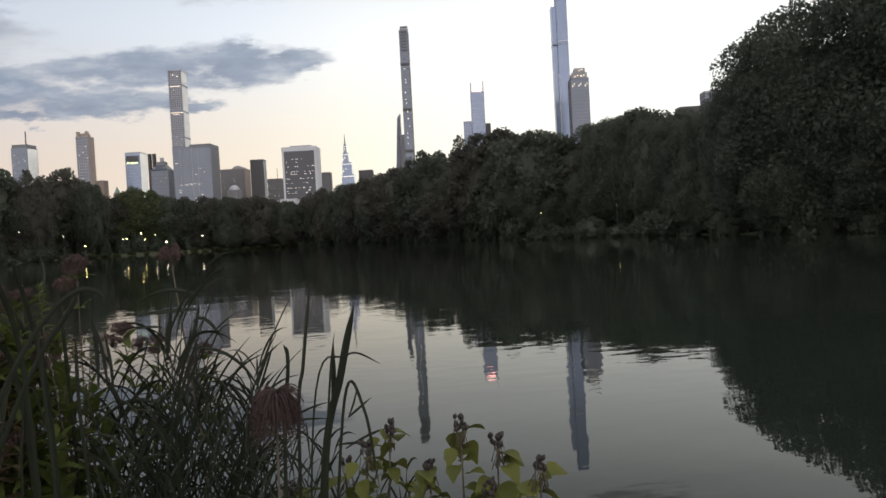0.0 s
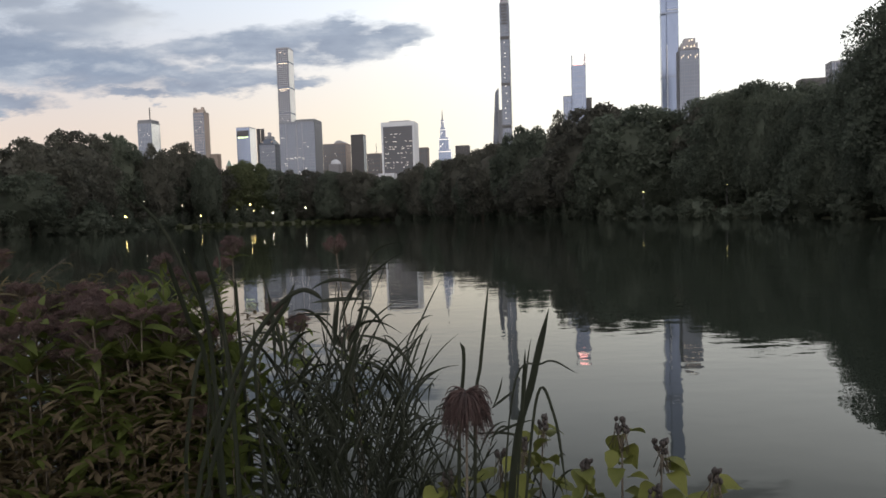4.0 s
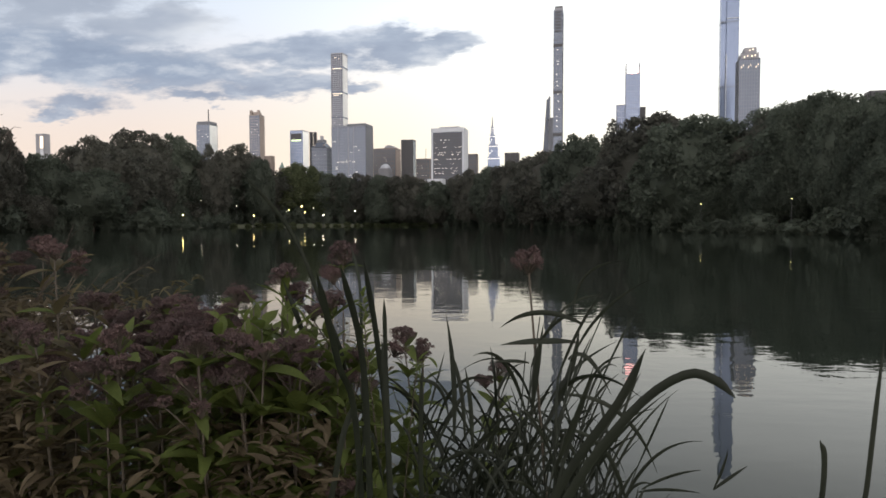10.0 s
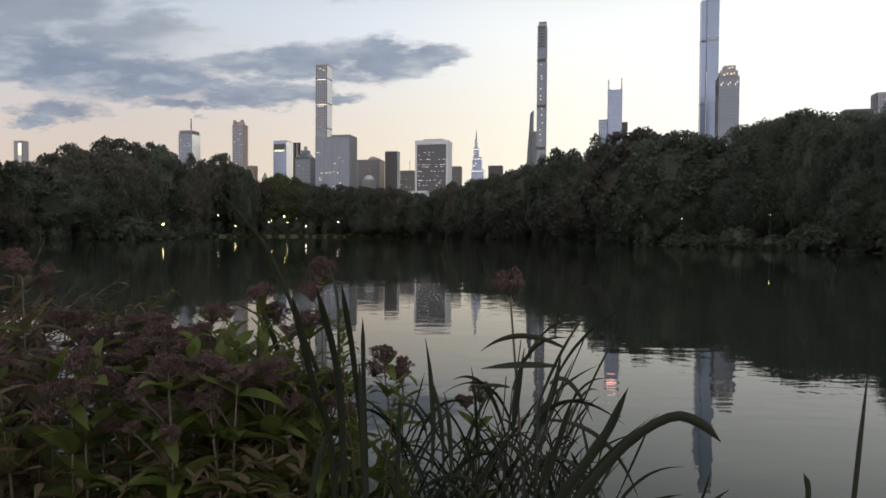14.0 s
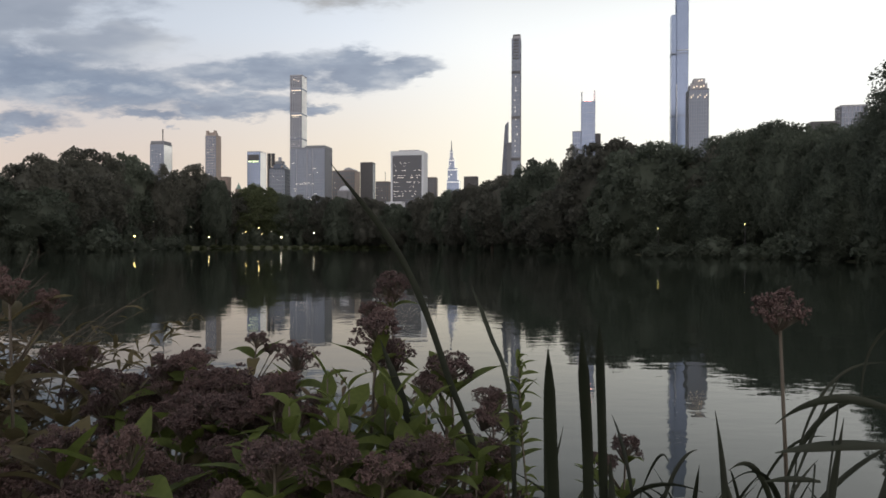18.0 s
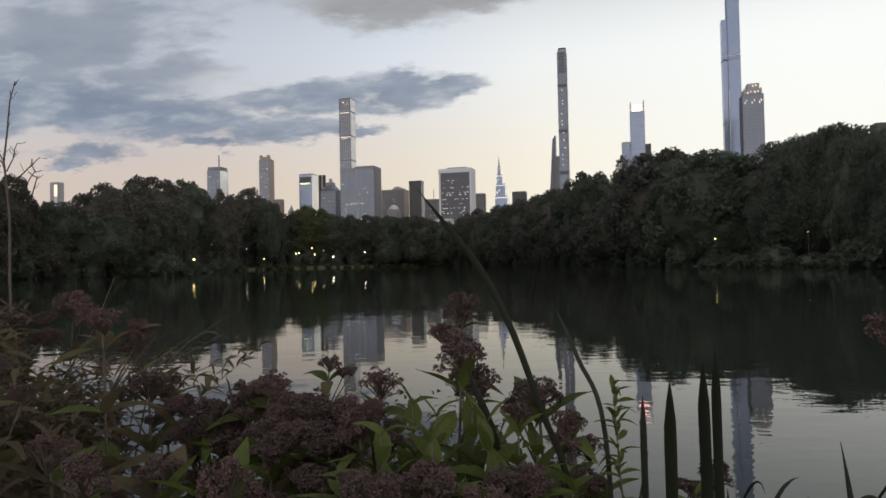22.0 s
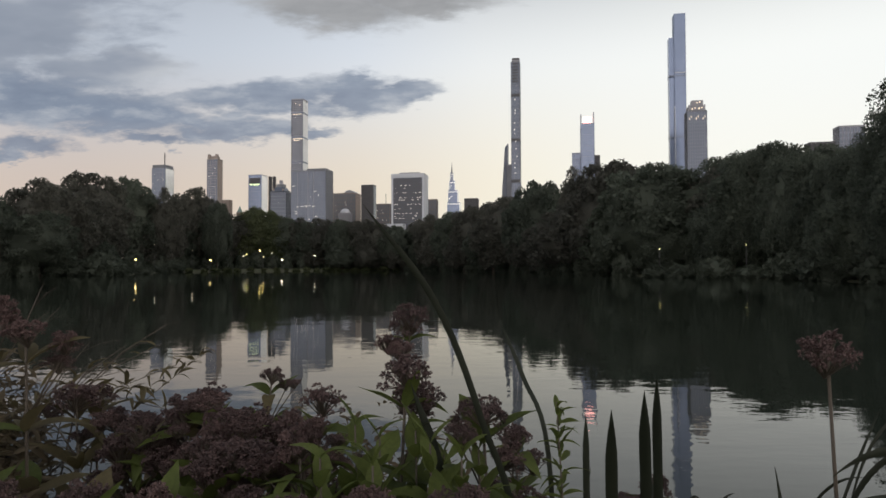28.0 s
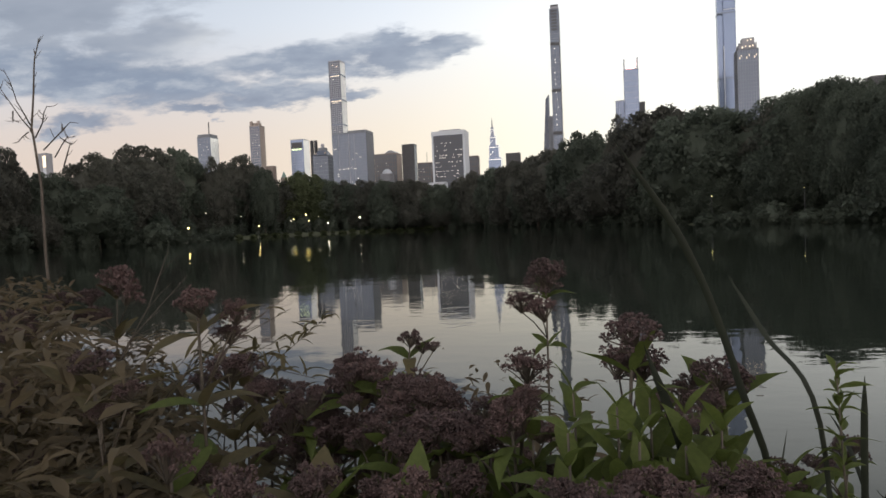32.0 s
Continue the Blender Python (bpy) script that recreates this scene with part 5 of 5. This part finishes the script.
def plume(x, y, z, rad, long, seed, label, base_x=0.0):
    """A feathery seed head of fine drooping threads on a stem."""
    r = random.Random(seed)
    g = max(-0.1, ground_z(x, y)) - 0.03
    ob = thing("grass_plume", label, "grass", (x + base_x, y, g), "seed plumes")
    v, f = tube_data([(0, 0, 0), (-base_x * 0.3, 0, (z - g) * 0.5), (-base_x, 0, z - g)], [0.006, 0.005, 0.003], 6)
    put("stem", raw_mesh("stem", v, f, M["stem"], True), ob)
    verts, faces = [], []
    for i in range(430):
        a, q, h = r.uniform(0, 6.28), rad * (0.25 + 0.75 * math.sqrt(r.random())), r.uniform(0.05, 0.5) * long
        d = Vector((math.cos(a), math.sin(a), 0))
        p = Vector((-base_x, 0, z - g + h))
        rise = p + d * q * 0.75 + Vector((0, 0, long * r.uniform(0.1, 0.3)))
        v, f = ribbon((p, rise, p + d * q + Vector((0, 0, -long * r.uniform(0.1, 0.8)))), 0.0035, i, seg=6)
        o = len(verts)
        verts += v
        faces += [tuple(k + o for k in s) for s in f]
        for j in (8, 14, 20):
            tuft(verts, faces, Vector(verts[o + j]), Vector((r.gauss(0, 1), r.gauss(0, 1), r.gauss(-0.8, 0.6))), 0.009, 0.002, r)
    put("plume", raw_mesh("plume", verts, faces, M["plume"]), ob)


plume(-0.16, 1.74, 1.44, 0.075, 0.12, 1, "drooping brownish-pink grass plume on a thick stem", -0.02)
joe_pye(-1.47, 4.08, 1.85, 0.075, 901, 2, 0.12, 2)
joe_pye(-0.64, 2.77, 1.885, 0.052, 902, 0, 0.12, 0)
joe_pye(-3.23, 4.33, 1.88, 0.075, 903, 5, 0.16, 3)


# ---- broad-leaved yellow-green shrub ----
BUD = raw_mesh("bud", *tube_data([(0, 0, 0), (0, 0, 0.005), (0, 0, 0.012), (0.001, 0, 0.018)], [0.002, 0.006, 0.0055, 0.001], 6), M["bud"], True)


def budded_shoot(x, y, z, seed):
    r = random.Random(seed)
    g = ground_z(x, y) - 0.03
    ob = thing("budded_shoot", "yellow-green broad-leaved shoot with dark bud clusters", "shrub", (x, y, g), "budded shoots")
    h = z - g
    v, f = tube_data([(0, 0, 0), (r.uniform(-0.03, 0.03), 0, h * 0.5), (0, 0, h - 0.05)], [0.006, 0.005, 0.003], 6)
    put("stem", raw_mesh("stem", v, f, M["stem"], True), ob)
    for i in range(20):
        t = r.uniform(0.45, 0.96)
        s = r.uniform(0.075, 0.115)
        e = Euler((r.uniform(-0.5, 0.5), r.uniform(-0.3, 0.7), r.uniform(0, 6.28)))
        p = Vector((r.uniform(-0.05, 0.05), r.uniform(-0.05, 0.05), h * t))
        put("leaf", SHRUB_LEAF[i % 3], ob, Matrix.LocRotScale(p, e, (s, s, s)))
    for i in range(14):
        c = Vector((r.uniform(-0.022, 0.022), r.uniform(-0.022, 0.022), h - 0.04 + r.uniform(0, 0.05)))
        bud = put("bud", BUD, ob, Matrix.LocRotScale(c, Euler((r.uniform(-0.4, 0.4), r.uniform(-0.4, 0.4), 0)), (1.35, 1.35, 1.35)))
        v, f = tube_data([(0, 0, 0), (-c.x * 0.6, -c.y * 0.6, h - 0.085 - c.z)], [0.001, 0.0015], 4)
        put("bud_stalk", raw_mesh("bud_stalk", v, f, M["stem"], True), bud)


for i, (x, y, z) in enumerate(((0.46, 2.37, 1.18), (0.58, 2.29, 1.12), (0.66, 2.04, 1.11), (0.21, 2.63, 1.11), (0.10, 2.5, 1.08), (0.02, 2.55, 1.0), (0.34, 2.45, 1.0), (0.52, 2.2, 0.98), (-0.2, 2.5, 0.95))):
    budded_shoot(x, y, z, 40 + i)


# ---- leafy sprig, bare sapling, leaning branch ----
def sprig(points, seed, leaf=0.035, n=26, label="thin sprig with many small narrow leaves", pool=None):
    r = random.Random(seed)
    ob = thing("leafy_sprig", label, "wild plant", (0, 0, 0), "leafy sprigs")
    P = [Vector(p) for p in points]
    v, f = tube_data(P, [0.004 - 0.003 * i / (len(P) - 1) for i in range(len(P))], 5)
    put("stem", raw_mesh("stem", v, f, M["stem"], True), ob)
    for i in range(n):
        s = r.uniform(0.35, 1.0) * (len(P) - 1)
        j = min(int(s), len(P) - 2)
        p = P[j].lerp(P[j + 1], s - j)
        k = leaf * r.uniform(0.6, 1.3)
        put("leaf", (pool or JOE_LEAF)[r.randrange(5)], ob, Matrix.LocRotScale(p, Euler((r.uniform(-0.6, 0.6), r.uniform(-0.9, 0.3), r.uniform(0, 6.28))), (k, k * 0.6, k)))
    return ob


sprig([(-1.05, 2.8, 0.4), (-1.10, 2.8, 1.2), (-1.14, 2.79, 1.6), (-1.15, 2.79, 1.78)], 3, 0.042, 70)
sprig([(-0.98, 2.85, 0.4), (-1.03, 2.85, 1.1), (-1.0, 2.85, 1.42), (-0.98, 2.85, 1.55)], 4, 0.038, 60)
sprig([(-3.1, 3.5, 0.4), (-2.9, 3.6, 1.3), (-2.6, 3.7, 1.66), (-2.27, 3.8, 1.54)], 5, 0.09, 34, "arching leafy branch with drooping tip", DULL_LEAF)
sprig([(-3.0, 3.6, 0.4), (-2.8, 3.7, 1.2), (-2.5, 3.75, 1.5), (-2.3, 3.85, 1.40)], 6, 0.09, 34, "arching leafy branch with drooping tip", DULL_LEAF)
sprig([(-3.3, 3.9, 0.4), (-3.0, 3.95, 1.3), (-2.6, 4.0, 1.65), (-2.4, 4.0, 1.75)], 7, 0.07, 20, "arching leafy branch with drooping tip", DULL_LEAF)
for i in range(9):
    y = 3.0 + 0.16 * i
    sprig([(-3.6 + 0.1 * i, y, 0.4), (-3.3 + 0.08 * i, y, 1.1), (-3.1 + 0.06 * i, y, 1.45 + 0.03 * (i % 4)), (-2.95 + 0.08 * i, y, 1.6 + 0.05 * (i % 3))], 20 + i, 0.085, 30,
          "leafy dark branch of bankside scrub", DULL_LEAF)


def bare_sapling():
    """Side-on outline of each wand, as offset and height, with short spurs along it."""
    ob = thing("bare_sapling", "thin leafless sapling with wiry twigs", "tree", (-3.58, 4.4, 0.3))
    r = random.Random(9)
    wands = [[(0.03, 0.0), (0.02, 0.997), (0.000, 1.662), (0.001, 1.962), (-0.018, 2.163), (-0.025, 2.224), (-0.007, 2.364), (0.002, 2.465), (0.008, 2.515), (0.024, 2.565), (0.032, 2.600)],
             [(-0.025, 2.224), (-0.032, 2.274), (-0.041, 2.325), (-0.040, 2.395), (-0.046, 2.446)],
             [(-0.025, 2.209), (-0.073, 2.265), (-0.136, 2.358), (-0.179, 2.420)],
             [(-0.011, 2.178), (0.044, 2.232), (0.075, 2.271), (0.109, 2.290), (0.144, 2.281)],
             [(0.022, 2.124), (0.086, 2.186), (0.140, 2.239), (0.178, 2.233)],
             [(0.070, 2.091), (0.128, 2.145), (0.170, 2.166), (0.190, 2.153)],
             [(0.106, 2.048), (0.164, 2.124), (0.201, 2.138)],
             [(-0.041, 2.204), (-0.073, 2.185), (-0.094, 2.165)],
             [(-0.104, 2.296), (-0.126, 2.267), (-0.147, 2.257)]]
    for i, wand in enumerate(wands):
        depth = r.uniform(-0.12, 0.12) if i else 0.0
        n = len(wand) - 1
        pts = [Vector((x, depth * k / n, z)) for k, (x, z) in enumerate(wand)]
        thick = 0.0065 if i == 0 else 0.0026
        v, f = tube_data(pts, [thick * (1 - 0.85 * k / n) + 0.0006 for k in range(n + 1)], 6)
        wd = put("trunk" if i == 0 else "twig", raw_mesh("wand", v, f, M["bark"], True), ob)
        for k in range(12 if i == 0 else 5):
            t = r.uniform(0.4 if i == 0 else 0.25, 0.98) * n
            j = min(int(t), n - 1)
            p = pts[j].lerp(pts[j + 1], t - j)
            d = (pts[j + 1] - pts[j]).normalized()
            e = (d * 0.7 + Vector((r.choice((-1, 1)) * 0.8, r.uniform(-0.5, 0.5), 0.15))).normalized() * r.uniform(0.02, 0.05)
            v, f = tube_data([p, p + e * 0.5, p + e + Vector((0, 0, 0.006))], [0.0016, 0.0013, 0.0007], 4)
            put("twiglet", raw_mesh("twiglet", v, f, M["bark"], True), wd)


bare_sapling()


# ---- bare twigs over the scrub ----
def bare_twig(points, seed):
    """One thin arching twig that rises out of the scrub, with short side spurs."""
    r = random.Random(seed)
    P = [Vector(p) for p in points]
    root = Vector((P[0].x - 0.25, P[0].y, 0.4))
    ob = thing("bare_twig", "thin dark leafless twig arching out of the scrub", "wild plant", root, "bare twigs")
    pts = [Vector((0, 0, 0))] + [p - root for p in P]
    v, f = tube_data(pts, [0.004, 0.003, 0.002, 0.0009], 5)
    put("stem", raw_mesh("stem", v, f, M["bark"], True), ob)
    for _ in range(5):
        t = r.uniform(1.1, 2.9)
        j = min(int(t), 2)
        p = pts[j].lerp(pts[j + 1], t - j)
        e = Vector((r.uniform(0.05, 0.16), r.uniform(-0.05, 0.05), r.uniform(0.0, 0.12)))
        v, f = tube_data([p, p + e * 0.5 + Vector((0, 0, 0.01)), p + e], [0.0016, 0.0012, 0.0006], 4)
        put("spur", raw_mesh("spur", v, f, M["bark"], True), ob)


TWIGS = [[(-3.09, 3.9, 1.43), (-2.93, 3.9, 1.69), (-2.75, 3.95, 1.89)],
         [(-2.81, 3.8, 1.37), (-2.66, 3.8, 1.66), (-2.56, 3.8, 1.78)],
         [(-2.65, 3.9, 1.58), (-2.5, 3.9, 1.73), (-2.34, 3.9, 1.83)],
         [(-2.66, 3.7, 1.51), (-2.52, 3.7, 1.69), (-2.39, 3.7, 1.78)],
         [(-3.07, 4.0, 1.55), (-2.93, 4.0, 1.77), (-2.84, 4.0, 1.98)]]
for i, row in enumerate(TWIGS):
    bare_twig(row, 60 + i)
